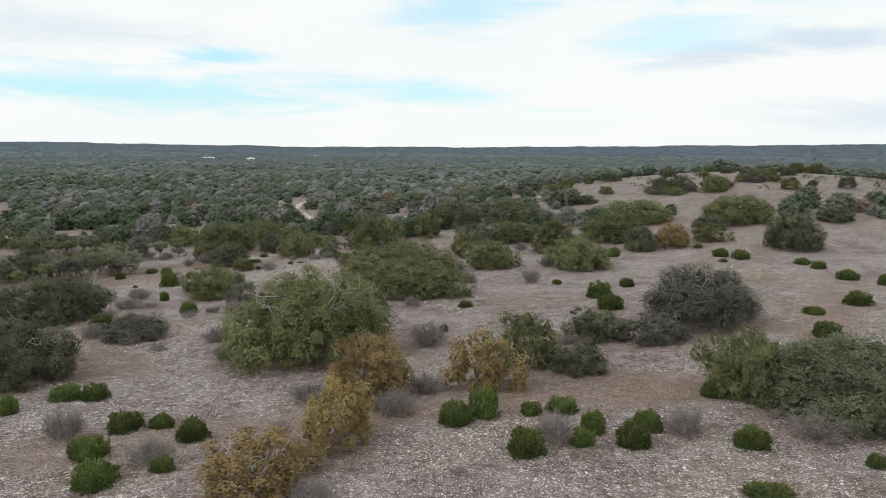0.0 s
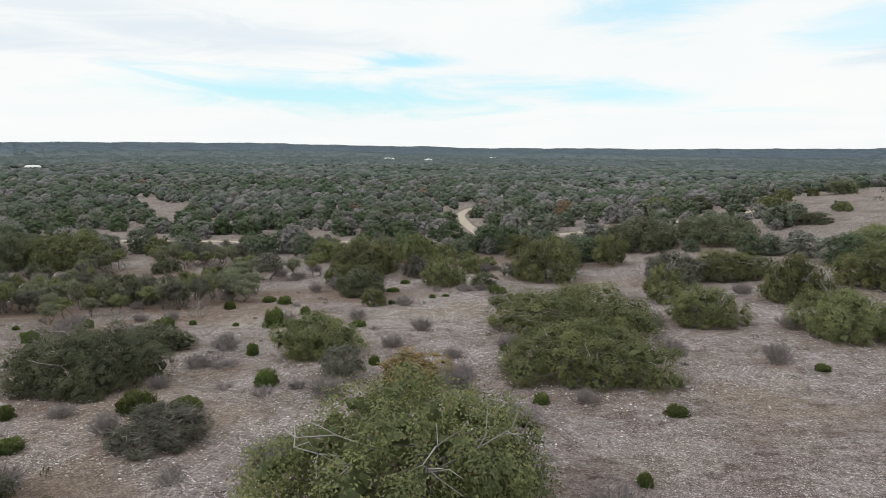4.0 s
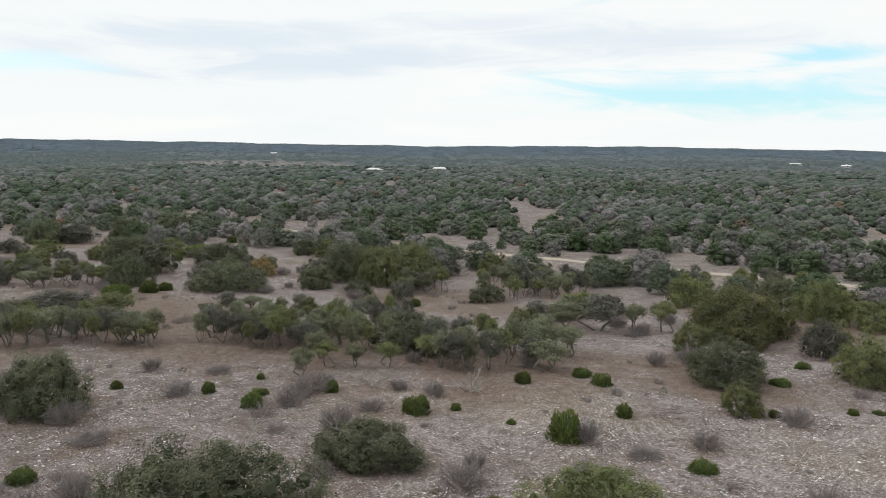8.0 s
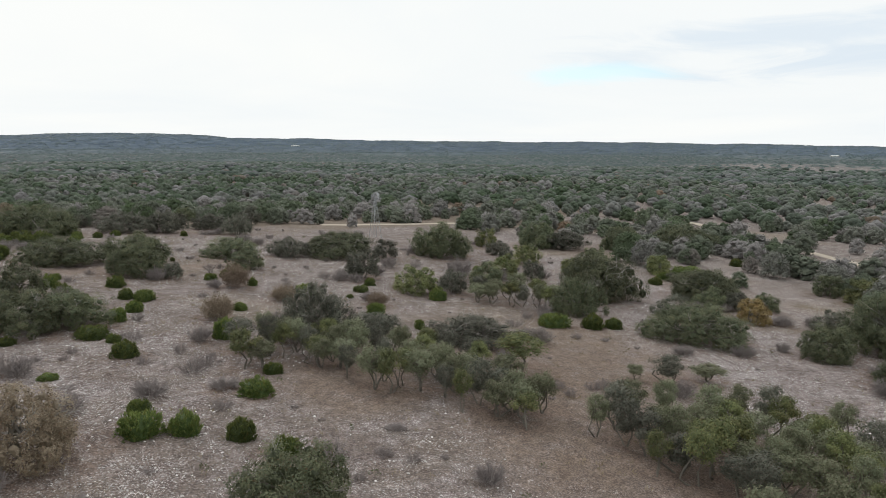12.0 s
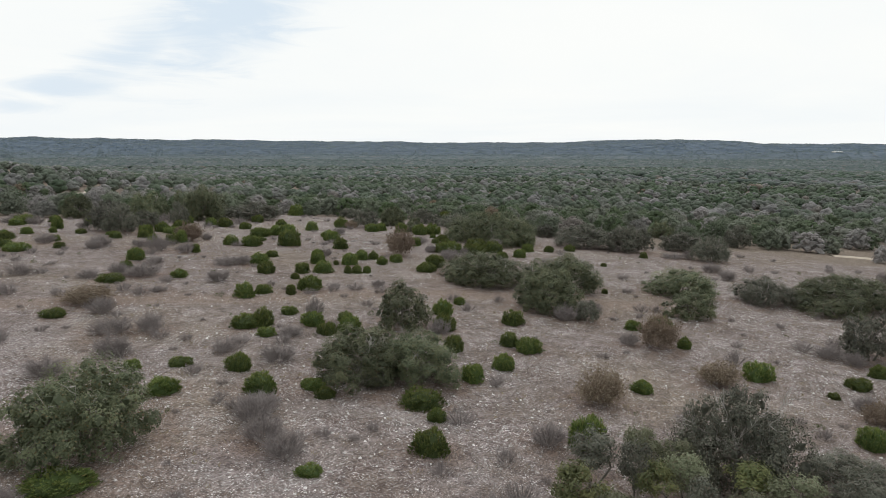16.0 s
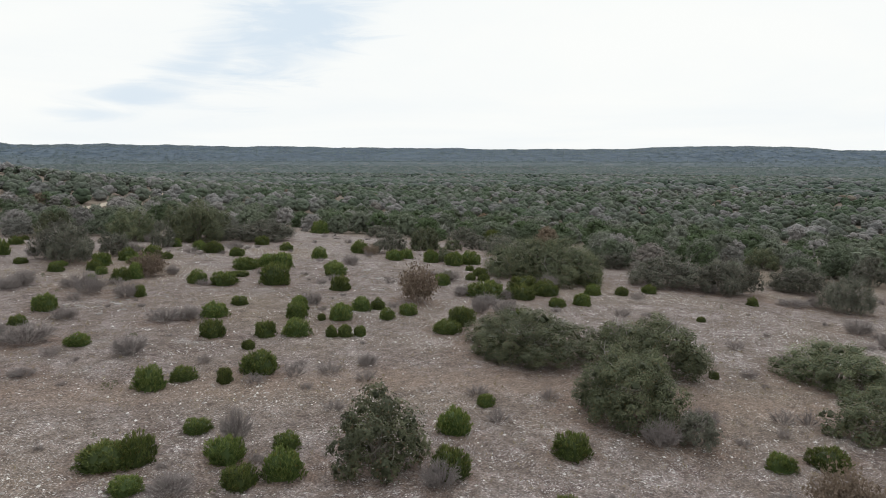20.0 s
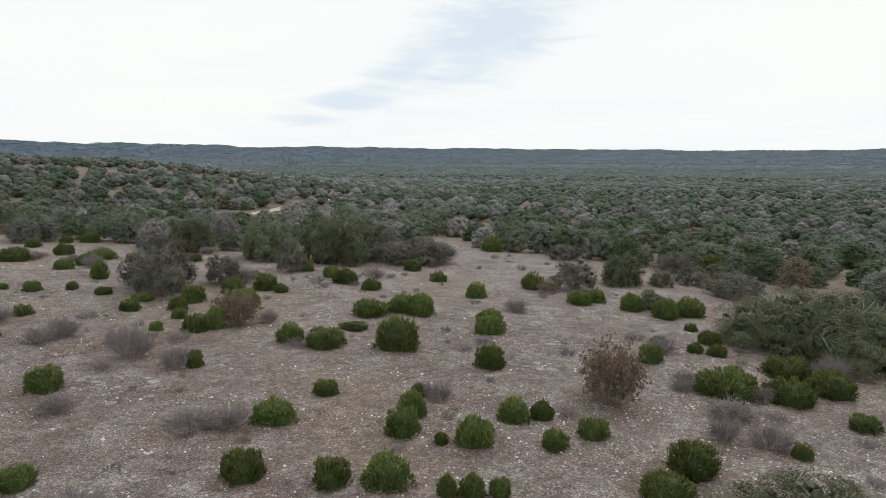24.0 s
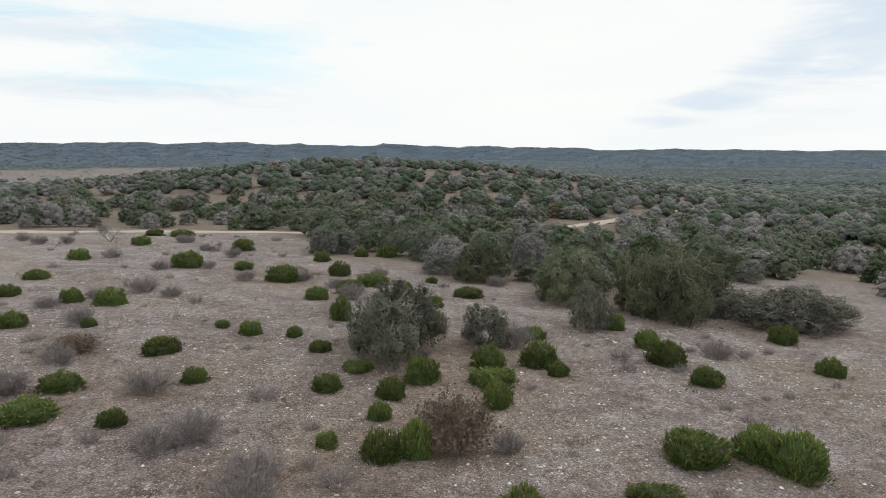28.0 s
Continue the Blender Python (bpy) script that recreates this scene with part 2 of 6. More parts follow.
def ground_material():
    k = Mat("stony_limestone_ground")
    w = k.where()
    big, mid, fine = k.noise(0.035, 4.0, 0.6, w), k.noise(0.22, 5.0, 0.65, w), k.noise(1.6, 6.0, 0.7, w)
    grain = k.noise(9.0, 4.0, 0.7, w)
    soil = k.mix(k.ramp(fine, (0.3, 0.0), (0.7, 1.0)), (0.072, 0.055, 0.051), (0.182, 0.144, 0.136))
    pale = k.mix(k.ramp(grain, (0.3, 0.0), (0.7, 1.0)), (0.186, 0.159, 0.154), (0.340, 0.300, 0.292))
    litter = k.mix(grain, (0.062, 0.047, 0.039), (0.132, 0.102, 0.084))
    straw = k.mix(grain, (0.150, 0.118, 0.084), (0.245, 0.198, 0.145))
    col = k.mix(k.ramp(k.math("ADD", k.math("MULTIPLY", mid, 0.6), k.math("MULTIPLY", fine, 0.4)), (0.40, 0.0), (0.60, 0.9)), soil, pale)
    col = k.mix(k.ramp(big, (0.50, 0.0), (0.64, 0.6)), col, straw)
    col = k.mix(k.ramp(k.noise(0.55, 6.0, 0.72, w), (0.54, 0.0), (0.66, 0.8)), col, litter)
    col = k.mix(k.ramp(k.noise(2.3, 6.0, 0.75, w), (0.56, 0.0), (0.64, 0.75)), col, litter)
    # bedrock showing in ragged sheets
    sheet = k.ramp(k.noise(0.30, 7.0, 0.7, w), (0.56, 0.0), (0.64, 1.0))
    rock = k.mix(k.noise(2.6, 5.0, 0.7, w), (0.185, 0.166, 0.158), (0.300, 0.276, 0.268))
    warp = k.n("ShaderNodeVectorMath")
    warp.operation = "MULTIPLY_ADD"
    k.put(warp.inputs[0], k.n("ShaderNodeTexNoise", Scale=0.9, Detail=3.0, Vector=w).outputs["Color"])
    warp.inputs[1].default_value = (1.6, 1.6, 1.6)
    k.put(warp.inputs[2], w)
    vs = k.n("ShaderNodeTexVoronoi", Scale=1.25, Vector=warp.outputs[0])
    vs.feature = "DISTANCE_TO_EDGE"
    rock = k.mix(k.ramp(vs.outputs["Distance"], (0.0, 0.75), (0.06, 0.0)), rock, litter)
    col = k.mix(k.math("MULTIPLY", k.math("ADD", k.math("MULTIPLY", k.attr("slab"), 0.6), 0.3), sheet), col, rock)
    # loose white stones of three sizes
    zone = k.ramp(k.noise(0.13, 5.0, 0.65, w), (0.34, 0.2), (0.52, 1.0))
    bare = k.math("MULTIPLY", zone, k.math("SUBTRACT", 1.0, k.math("MULTIPLY", k.attr("slab"), 0.5)))
    stone = k.mix(k.noise(5.0, 2.0, 0.5, w), (0.40, 0.380, 0.372), (0.86, 0.845, 0.835))
    for scale, cut, amount in ((3.4, 0.90, 0.8), (7.2, 0.64, 0.95), (14.5, 0.52, 0.95)):
        v = k.n("ShaderNodeTexVoronoi", Scale=scale, Vector=w)
        pick = k.n("ShaderNodeSeparateColor", Color=v.outputs["Color"]).outputs[0]
        there = k.math("MULTIPLY", k.ramp(pick, (cut, 0.0), (cut + 0.04, 1.0)), k.ramp(v.outputs["Distance"], (0.26, 1.0), (0.42, 0.0)))
        col = k.mix(k.math("MULTIPLY", k.math("MULTIPLY", there, bare), amount), col, stone)
    # a mat of dead grass and leaves over the west and south of the hill
    mat = k.mix(k.noise(4.0, 5.0, 0.75, w), (0.082, 0.066, 0.058), (0.205, 0.170, 0.150))
    col = k.mix(k.math("MULTIPLY", k.attr("mat"), k.ramp(k.noise(0.45, 7.0, 0.7, w), (0.40, 0.0), (0.60, 0.80))), col, mat)
    earth = k.mix(k.noise(0.5, 7.0, 0.7, w), (0.120, 0.092, 0.076), (0.225, 0.180, 0.150))
    earth = k.mix(k.ramp(k.noise(2.2, 5.0, 0.7, w), (0.60, 0.0), (0.72, 0.7)), earth, litter)
    col = k.mix(k.math("MULTIPLY", k.attr("earth"), k.ramp(k.noise(0.35, 6.0, 0.7, w), (0.34, 0.35), (0.56, 0.95))), col, earth)
    worn = k.mix(k.noise(1.1, 6.0, 0.7, w), (0.145, 0.108, 0.088), (0.260, 0.210, 0.180))
    col = k.mix(k.math("MULTIPLY", k.attr("worn"), k.ramp(k.noise(0.8, 4.0, 0.6, w), (0.3, 0.45), (0.6, 1.0))), col, worn)
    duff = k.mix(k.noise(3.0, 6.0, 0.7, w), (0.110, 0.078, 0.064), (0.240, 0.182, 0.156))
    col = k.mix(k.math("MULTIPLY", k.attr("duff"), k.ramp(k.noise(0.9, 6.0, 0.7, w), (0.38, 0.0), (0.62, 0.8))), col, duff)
    col = k.mix(k.attr("floor"), col, k.mix(k.noise(0.3, 6.0, 0.7, w), (0.100, 0.082, 0.066), (0.250, 0.208, 0.172)))
    # unbroken canopy too far off to tell its trees apart, cooled by painted haze, with pale openings
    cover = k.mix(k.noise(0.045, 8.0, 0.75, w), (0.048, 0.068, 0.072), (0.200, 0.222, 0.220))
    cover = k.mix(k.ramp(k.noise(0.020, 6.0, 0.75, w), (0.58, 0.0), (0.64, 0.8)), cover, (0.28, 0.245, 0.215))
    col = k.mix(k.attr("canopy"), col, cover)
    # distance haze: far ground and hills tinted slate blue in their base colour
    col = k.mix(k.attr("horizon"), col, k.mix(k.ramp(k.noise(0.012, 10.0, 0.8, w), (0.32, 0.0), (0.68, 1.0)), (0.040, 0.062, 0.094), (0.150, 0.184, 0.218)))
    # gravel: close-set chips of stone with dark soil between them, at two sizes
    chips = k.math("MULTIPLY", k.ramp(k.noise(6.5, 2.0, 0.8, w), (0.34, 0.62), (0.50, 1.02), (0.66, 1.60)), k.ramp(k.noise(1.3, 6.0, 0.75, w), (0.32, 0.72), (0.68, 1.26)))
    tint = k.n("ShaderNodeHueSaturation", Color=col, Saturation=1.12)
    k.put(tint.inputs["Value"], k.mix(k.attr("canopy"), chips, (1.0, 1.0, 1.0)))
    col = tint.outputs[0]
    height = k.math("ADD", k.math("MULTIPLY", fine, 0.8), k.math("MULTIPLY", grain, 0.35))
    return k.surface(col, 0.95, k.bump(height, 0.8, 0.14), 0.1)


M_GROUND = ground_material()


def road_material():
    k = Mat("pale_caliche_road")
    w = k.where()
    n = k.noise(0.7, 6.0, 0.65, w)
    return k.surface(k.mix(n, (0.36, 0.305, 0.245), (0.54, 0.48, 0.40)), 0.95, k.bump(k.noise(5.0, 4.0, 0.6, w), 0.3, 0.04), 0.1)


M_ROAD = road_material()


def stone_material():
    k = Mat("white_limestone")
    r = k.n("ShaderNodeNewGeometry").outputs["Random Per Island"]
    return k.surface(k.ramp(r, (0.0, (0.26, 0.238, 0.226)), (0.5, (0.44, 0.415, 0.395)), (1.0, (0.80, 0.78, 0.76))), 0.9)


M_STONE = stone_material()


def slab_material():
    k = Mat("weathered_limestone")
    w = k.where()
    one = k.n("ShaderNodeObjectInfo").outputs["Random"]
    n = k.math("ADD", k.math("MULTIPLY", k.noise(3.5, 6.0, 0.7, w), 0.7), k.math("MULTIPLY", one, 0.3))
    col = k.mix(k.ramp(n, (0.35, 0.0), (0.65, 1.0)), (0.170, 0.155, 0.146), (0.350, 0.330, 0.318))
    return k.surface(col, 0.92, k.bump(k.noise(12.0, 5.0, 0.7, w), 0.6, 0.03), 0.15)


M_SLAB = slab_material()


def woods_material(name, haze=0.0, grain=1.4):
    """Mixed woods: the tone of a tree picks its kind; distance haze is mixed into the colour by share; grain: sprays a
    metre.
    """
    k = Mat(name)
    w = k.where()
    isl = k.n("ShaderNodeNewGeometry").outputs["Random Per Island"]
    tone = k.attr("tone")
    base = k.ramp(tone, (0.0, (0.088, 0.122, 0.056)), (0.16, (0.102, 0.132, 0.072)), (0.35, (0.138, 0.162, 0.108)), (0.55, (0.170, 0.186, 0.140)),
                  (0.72, (0.205, 0.210, 0.176)), (0.86, (0.244, 0.234, 0.220)), (0.95, (0.275, 0.258, 0.250)), (0.975, (0.225, 0.180, 0.135)), (1.0, (0.240, 0.165, 0.110)))
    spray = k.noise(grain, 5.0, 0.7, w)
    val = k.n("ShaderNodeHueSaturation", Color=base)
    k.put(val.inputs["Value"], k.math("ADD", k.math("ADD", k.math("MULTIPLY", isl, 0.26), k.math("MULTIPLY", k.math("FRACT", k.math("MULTIPLY", tone, 41.0)), 0.36)), k.ramp(spray, (0.3, 0.58), (0.7, 1.10))))
    col = val.outputs[0]
    # aerial haze: a flat blue-grey mixed into the leaf colour
    if haze:
        col = k.mix(haze, col, (0.100, 0.140, 0.165))
    lie = k.bump(spray, 0.9, 0.9 / grain)
    p = k.n("ShaderNodeBsdfPrincipled", Base_Color=col, Roughness=0.75, Normal=lie)
    p.inputs["Specular IOR Level"].default_value = 0.12
    ms = k.n("ShaderNodeMixShader", Fac=0.25)
    k.t.links.new(p.outputs[0], ms.inputs[1])
    k.t.links.new(k.n("ShaderNodeBsdfTranslucent", Color=col).outputs[0], ms.inputs[2])
    k.t.links.new(ms.outputs[0], k.out.inputs[0])
    return k.m


# the further the woods, the more distance haze is painted into them
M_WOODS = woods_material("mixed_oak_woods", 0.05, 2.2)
M_WOODS_FURTHER = woods_material("woods_slight_haze", 0.20, 1.3)
M_WOODS_MID = woods_material("woods_more_haze", 0.40, 0.8)
M_WOODS_FAR = woods_material("woods_far_haze", 0.65, 0.35)
M_WOODS_EDGE = woods_material("woods_hill_haze", 0.8, 0.2)


def plain(name, a, b, scale=4.0, rough=0.7, metal=0.0, spec=0.3):
    k = Mat(name)
    return k.surface(k.mix(k.noise(scale, 4.0, 0.6, k.where()), a, b), rough, None, spec, metal)


M_STEEL = plain("galvanised_steel", (0.34, 0.35, 0.36), (0.52, 0.53, 0.54), 3.0, 0.45, 0.7)
M_WALL = plain("pale_plaster", (0.62, 0.60, 0.56), (0.74, 0.72, 0.68), 0.4, 0.9)
M_ROOF = plain("white_metal_roof", (0.70, 0.70, 0.70), (0.82, 0.82, 0.81), 0.5, 0.5)
M_DARK = plain("dark_window_glass", (0.03, 0.035, 0.04), (0.05, 0.055, 0.06), 1.0, 0.15, 0.0, 0.5)
M_GRASS = plain("dry_grass", (0.20, 0.16, 0.09), (0.36, 0.30, 0.19), 2.0, 0.9)

# ---- the lie of the land ----
# heights above the valley floor on a grid of 100 m, from south to north, west to east
RELIEF = np.array([
    [1.7, 5.9, 9.6, 7.0, 5.9, 4.7, 2.0],
    [0.5, 8.0, 24.7, 27.2, 13.0, 5.0, 2.4],
    [-0.7, 4.6, 18.9, 23.1, 13.5, 5.5, 2.4],
    [0.9, 4.8, 5.6, 7.0, 11.6, 9.9, 5.3],
    [-0.8, 0.8, 7.9, 16.4, 14.4, 12.9, 7.8],
    [-1.3, 1.0, 11.3, 14.7, 13.3, 13.8, 8.2],
    [0.6, 2.9, 6.5, 3.7, 8.9, 13.0, 8.7],
    [0.9, 1.1, 0.8, 2.1, 6.4, 20.3, 13.9],
    [-0.0, -0.4, -0.8, 0.5, 5.5, 17.9, 8.7],
    [-0.3, -0.6, -0.4, 0.5, 0.6, 2.1, 0.6],
])
VALLEY = -10.0
CREST = [(-180, 0.85), (-168, 0.95), (-154, 0.8), (-100, 0.6), (-60, 0.4), (-31, 0.28), (-18, 0.09), (-5, -0.1), (11, -0.16), (20, -0.03), (30, 0.1), (45, 0.0), (52, 0.07), (69, 0.28),
         (85, 0.27), (95, 0.36), (102, 0.43), (105, 0.68), (113, 0.72), (116.5, 0.46), (128, 0.42), (135, 0.5), (152, 0.58), (162, 0.63), (169, 0.8), (175, 0.82), (180, 0.85)]
HUB = (-60.0, 20.0)


def spline_weight(u):
    u = np.abs(u)
    return np.where(u < 1, 2 / 3 - u * u + u ** 3 / 2, np.where(u < 2, (2 - np.minimum(u, 2)) ** 3 / 6, 0))


def hum(x, y, size, seed=0.0):
    """Cheap rolling unevenness between about -1 and 1."""
    a, b = x / size + seed, y / size - seed * 1.7
    return (np.sin(a * 1.3 + 1.7 * np.sin(b * 0.9)) + np.sin(b * 1.7 + 1.3 * np.sin(a * 1.1 + 2.0)) + np.sin((a + b) * 2.3 + 0.8)) / 3


def smooth(a, b, v):
    s = np.clip((v - a) / (b - a), 0, 1)
    return s * s * (3 - 2 * s)


def land(x, y):
    """Height of the ground at x, y (numbers or arrays)."""
    x, y = np.asarray(x, float), np.asarray(y, float)
    bx = [spline_weight((x + 400 - 100 * i) / 100) for i in range(7)]
    by = [spline_weight((y + 500 - 100 * j) / 100) for j in range(10)]
    z = VALLEY + sum(by[j] * bx[i] * RELIEF[j, i] for j in range(10) for i in range(7))
    z = z + 4.3 * np.exp(-((x - 110) / 90) ** 2 - ((y - 262) / 55) ** 2)  # the bare east ridge
    r = np.hypot(x - HUB[0], y - HUB[1])
    az = np.degrees(np.arctan2(-(x - HUB[0]), y - HUB[1]))
    far = smooth(320, 700, r)
    z = z + smooth(700, 1400, r) * hum(x, y, 330.0, 21.0) * 4.5
    z = z + far * (hum(x, y, 210.0, 1.0) * 2.5 - 3.0 * smooth(500, 1500, r)) + 0.12 * hum(x, y, 5.0, 2.0) * (1 - far)
    crest = 18.0 + 4100 * np.tan(np.radians(np.interp(az, [c[0] for c in CREST], [c[1] for c in CREST]))) + 1.0 * hum(x, y, 90.0, 4.0)
    turn = np.radians(az)
    crest = crest + (1.3 + 2.4 * np.exp(-((np.abs(az) - 180) / 26) ** 2)) * (np.sin(31 * turn) + np.sin(53 * turn + 1.0) + np.sin(97 * turn + 2.0) * 0.7 + np.sin(163 * turn + 3.0) * 0.5 + np.sin(271 * turn) * 0.4)
    z = z + smooth(1100, 1700, r) * 4.0 * hum(x, y, 400.0, 31.0)
    hill = smooth(2300, 4100, r + 220 * hum(x, y, 500.0, 3.0))
    return z * (1 - hill) + (crest - 5.0) * hill


def ht(x, y):
    return float(land(x, y))


# ---- builders ----
def mesh_of(name, verts, faces, mats, tone=None, smooth_shade=False):
    """A mesh from arrays; faces: arrays of triangles or of quads."""
    me = bpy.data.meshes.new(name)
    verts = np.asarray(verts, np.float32).reshape(-1, 3)
    faces = [np.asarray(f, np.int32) for f in faces if len(f)]
    loops = np.concatenate([f.ravel() for f in faces])
    sizes = np.concatenate([np.full(len(f), f.shape[1], np.int32) for f in faces])
    me.vertices.add(len(verts))
    me.vertices.foreach_set("co", verts.ravel())
    me.loops.add(len(loops))
    me.loops.foreach_set("vertex_index", loops)
    me.polygons.add(len(sizes))
    me.polygons.foreach_set("loop_start", np.concatenate([[0], np.cumsum(sizes)[:-1]]).astype(np.int32))
    me.polygons.foreach_set("loop_total", sizes)
    me.polygons.foreach_set("use_smooth", np.full(len(sizes), smooth_shade))
    for m in mats:
        me.materials.append(m)
    for key, val in (tone or {}).items():
        at = me.attributes.new(key, "FLOAT", "POINT")
        at.data.foreach_set("value", np.asarray(val, np.float32))
    me.update(calc_edges=True)
    return me


def link_part(name, me, parent, label=""):
    ob = new(name, me)
    ob.parent = parent
    return tagged(ob, label)


def part(name, bm, material, parent, label=""):
    me = bpy.data.meshes.new(name)
    bm.to_mesh(me)
    bm.free()
    me.materials.append(material)
    return link_part(name, me, parent, label)


def ico(sub=1):
    bm = bmesh.new()
    bmesh.ops.create_icosphere(bm, subdivisions=sub, radius=1.0)
    v = np.array([p.co[:] for p in bm.verts])
    f = np.array([[p.index for p in q.verts] for q in bm.faces])
    bm.free()
    return v, f


ICO1, ICO2 = ico(1), ico(2)


def unit(v):
    return v / np.maximum(np.linalg.norm(v, axis=-1, keepdims=True), 1e-6)


def cards(points, normals, length, width, rng, spin=True, along=None):
    """Small bent leaf sprays at the points, facing the normals."""
    n = len(points)
    side = unit(np.cross(normals, rng.normal(size=(n, 3)))) if along is None else unit(np.cross(along, normals))
    up = unit(np.cross(side, normals)) if along is None else along
    ln, wd = length[:, None] * 0.5, width[:, None] * 0.5
    a = points - up * ln
    b = points + side * wd + normals * wd * 0.35
    c = points + up * ln
    d = points - side * wd + normals * wd * 0.1
    v = np.stack([a, b, c, d], 1).reshape(-1, 3)
    return v, np.arange(4 * n).reshape(n, 4)


def leaflets(points, normals, length, width, rng):
    """Single three-cornered leaves at the points, facing the normals."""
    n = len(points)
    side = unit(np.cross(normals, rng.normal(size=(n, 3))))
    up = np.cross(side, normals)
    ln, wd = length[:, None] * 0.5, width[:, None] * 0.5
    v = np.stack([points - up * ln, points + up * ln * 0.7 + side * wd, points + up * ln - side * wd], 1).reshape(-1, 3)
    return v, np.arange(3 * n).reshape(n, 3)


def tubes(paths, sides=5, joints=()):
    """Tapered limbs; a path is rows of x, y, z, radius. joints: (path, ring of it, path that grows there)."""
    vs, fs, o = [], [], 0
    starts = np.concatenate([[0], np.cumsum([len(p) * sides for p in paths])])
    for a, ring, b in joints:
        j = np.arange(sides)
        u, v = starts[a] + (ring % len(paths[a])) * sides, starts[b]
        fs.append(np.stack([u + j, u + (j + 1) % sides, v + (j + 1) % sides, v + j], 1))
    for p in paths:
        p = np.asarray(p, float)
        d = unit(np.gradient(p[:, :3], axis=0))
        s = unit(np.cross(d, np.array([0.31, 0.52, 0.17]) + d[:, ::-1] * 0.3))
        u = np.cross(d, s)
        an = np.arange(sides) * 2 * math.pi / sides
        ring = p[:, None, :3] + p[:, None, 3:4] * (np.cos(an)[None, :, None] * s[:, None] + np.sin(an)[None, :, None] * u[:, None])
        vs.append(ring.reshape(-1, 3))
        m = len(p)
        i, j = np.meshgrid(np.arange(m - 1), np.arange(sides), indexing="ij")
        q = np.stack([i * sides + j, i * sides + (j + 1) % sides, (i + 1) * sides + (j + 1) % sides, (i + 1) * sides + j], -1).reshape(-1, 4)
        fs.append(q + o)
        o += m * sides
    return np.concatenate(vs), np.concatenate(fs)


def limb(a, b, r0, r1, rng, bend=0.12, n=5):
    a, b = np.asarray(a, float), np.asarray(b, float)
    s = np.linspace(0, 1, n)[:, None]
    off = rng.normal(size=3) * bend * np.linalg.norm(b - a)
    p = a + (b - a) * s + off * (np.sin(s * math.pi)) + rng.normal(size=(n, 3)) * 0.03 * np.linalg.norm(b - a) * (s > 0)
    return np.concatenate([p, r0 + (r1 - r0) * s], 1)


def oak_mesh(seed, w, h, lobes, leaves, leaf, low=0.12, stems=4, fat=1.0):
    """Crown and trunk of a spreading oak, w wide and h high."""
    rng = np.random.default_rng(seed)
    ctr, rad = [], []
    for i in range(lobes):
        az = i * 2.39996 + rng.uniform(-0.3, 0.3)
        q = math.sqrt((i + 0.5) / lobes)
        lim = 1 + 0.20 * math.sin(2 * az + seed) + 0.13 * math.sin(3 * az + 2 * seed)
        r = q * w * 0.42 * lim
        lr = w * rng.uniform(0.046, 0.088) * fat
        top = h * (0.99 - 0.44 * q ** 3 + rng.uniform(-0.26, 0.05)) - lr * 0.7
        ctr.append((math.cos(az) * r, math.sin(az) * r, max(top, low * h + lr * 0.5)))
        rad.append((lr * rng.uniform(0.9, 1.25), lr * rng.uniform(0.9, 1.25), lr * rng.uniform(0.9, 1.2)))
        if q > 0.5:  # lower lobes under the outer ones
            for u in (0.5, 0.12):
                if rng.random() < (0.85 if low < 0.2 else 0.6):
                    f, aside = rng.uniform(0.86, 1.08), az + rng.uniform(-0.22, 0.22)
                    ctr.append((math.cos(aside) * r * f, math.sin(aside) * r * f, max(low * h + (top - low * h) * (u + rng.uniform(-0.18, 0.18)), low * h + lr * 0.4)))
                    rad.append((lr * rng.uniform(0.8, 1.1), lr * rng.uniform(0.8, 1.1), lr * rng.uniform(0.9, 1.2)))
    ctr, rad = np.array(ctr), np.array(rad)
    per = int(leaves * 3.0 / len(ctr)) + 8
    knots = 9  # leaf tufts on every lobe
    td = unit(rng.normal(size=(len(ctr), knots, 3)) + np.array([0, 0, 0.35]))
    d = unit(np.repeat(td, -(-per // knots), 1)[:, :per] + rng.normal(size=(len(ctr), per, 3)) * 0.34)
    depth = rng.uniform(0.62, 1.0, (len(ctr), per, 1)) + np.abs(rng.normal(size=(len(ctr), per, 1))) * 0.20
    tint = np.clip(rng.random((len(ctr), 1)) * 0.75 + rng.random((len(ctr), knots)) * 0.35 - 0.05, 0, 1)
    tint = np.repeat(tint, -(-per // knots), 1)[:, :per].reshape(-1)
    pts = (ctr[:, None] + d * rad[:, None] * depth).reshape(-1, 3)
    inside = np.zeros(len(pts), int)
    for c0, r0 in zip(ctr, rad):
        inside += (((pts - c0) / (r0 * 0.66)) ** 2).sum(1) < 1
    ok = np.flatnonzero((pts[:, 2] > 0.05) & (inside == 0))
    ok = rng.permutation(ok)[:leaves]
    pts = pts[ok]
    nor = unit(d.reshape(-1, 3)[ok] + np.array([0, 0, 0.30]) + rng.normal(size=(len(pts), 3)) * 0.36)
    k = len(pts)
    v1, f1 = leaflets(pts, nor, leaf * rng.uniform(0.75, 1.4, k), leaf * rng.uniform(0.5, 0.95, k), rng)
    cv, cf = ICO1  # the close-set inside of every lobe, coloured dark for the shade between leaves
    core = ctr[:, None] + cv[None] * rad[:, None] * rng.uniform(0.12, 0.52, (len(ctr), len(cv), 1))
    core[..., 2] = np.maximum(core[..., 2], 0.06)
    f2 = (cf[None] + (np.arange(len(ctr)) * len(cv))[:, None, None]).reshape(-1, 3) + len(v1)
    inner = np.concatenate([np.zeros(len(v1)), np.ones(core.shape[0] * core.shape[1])])
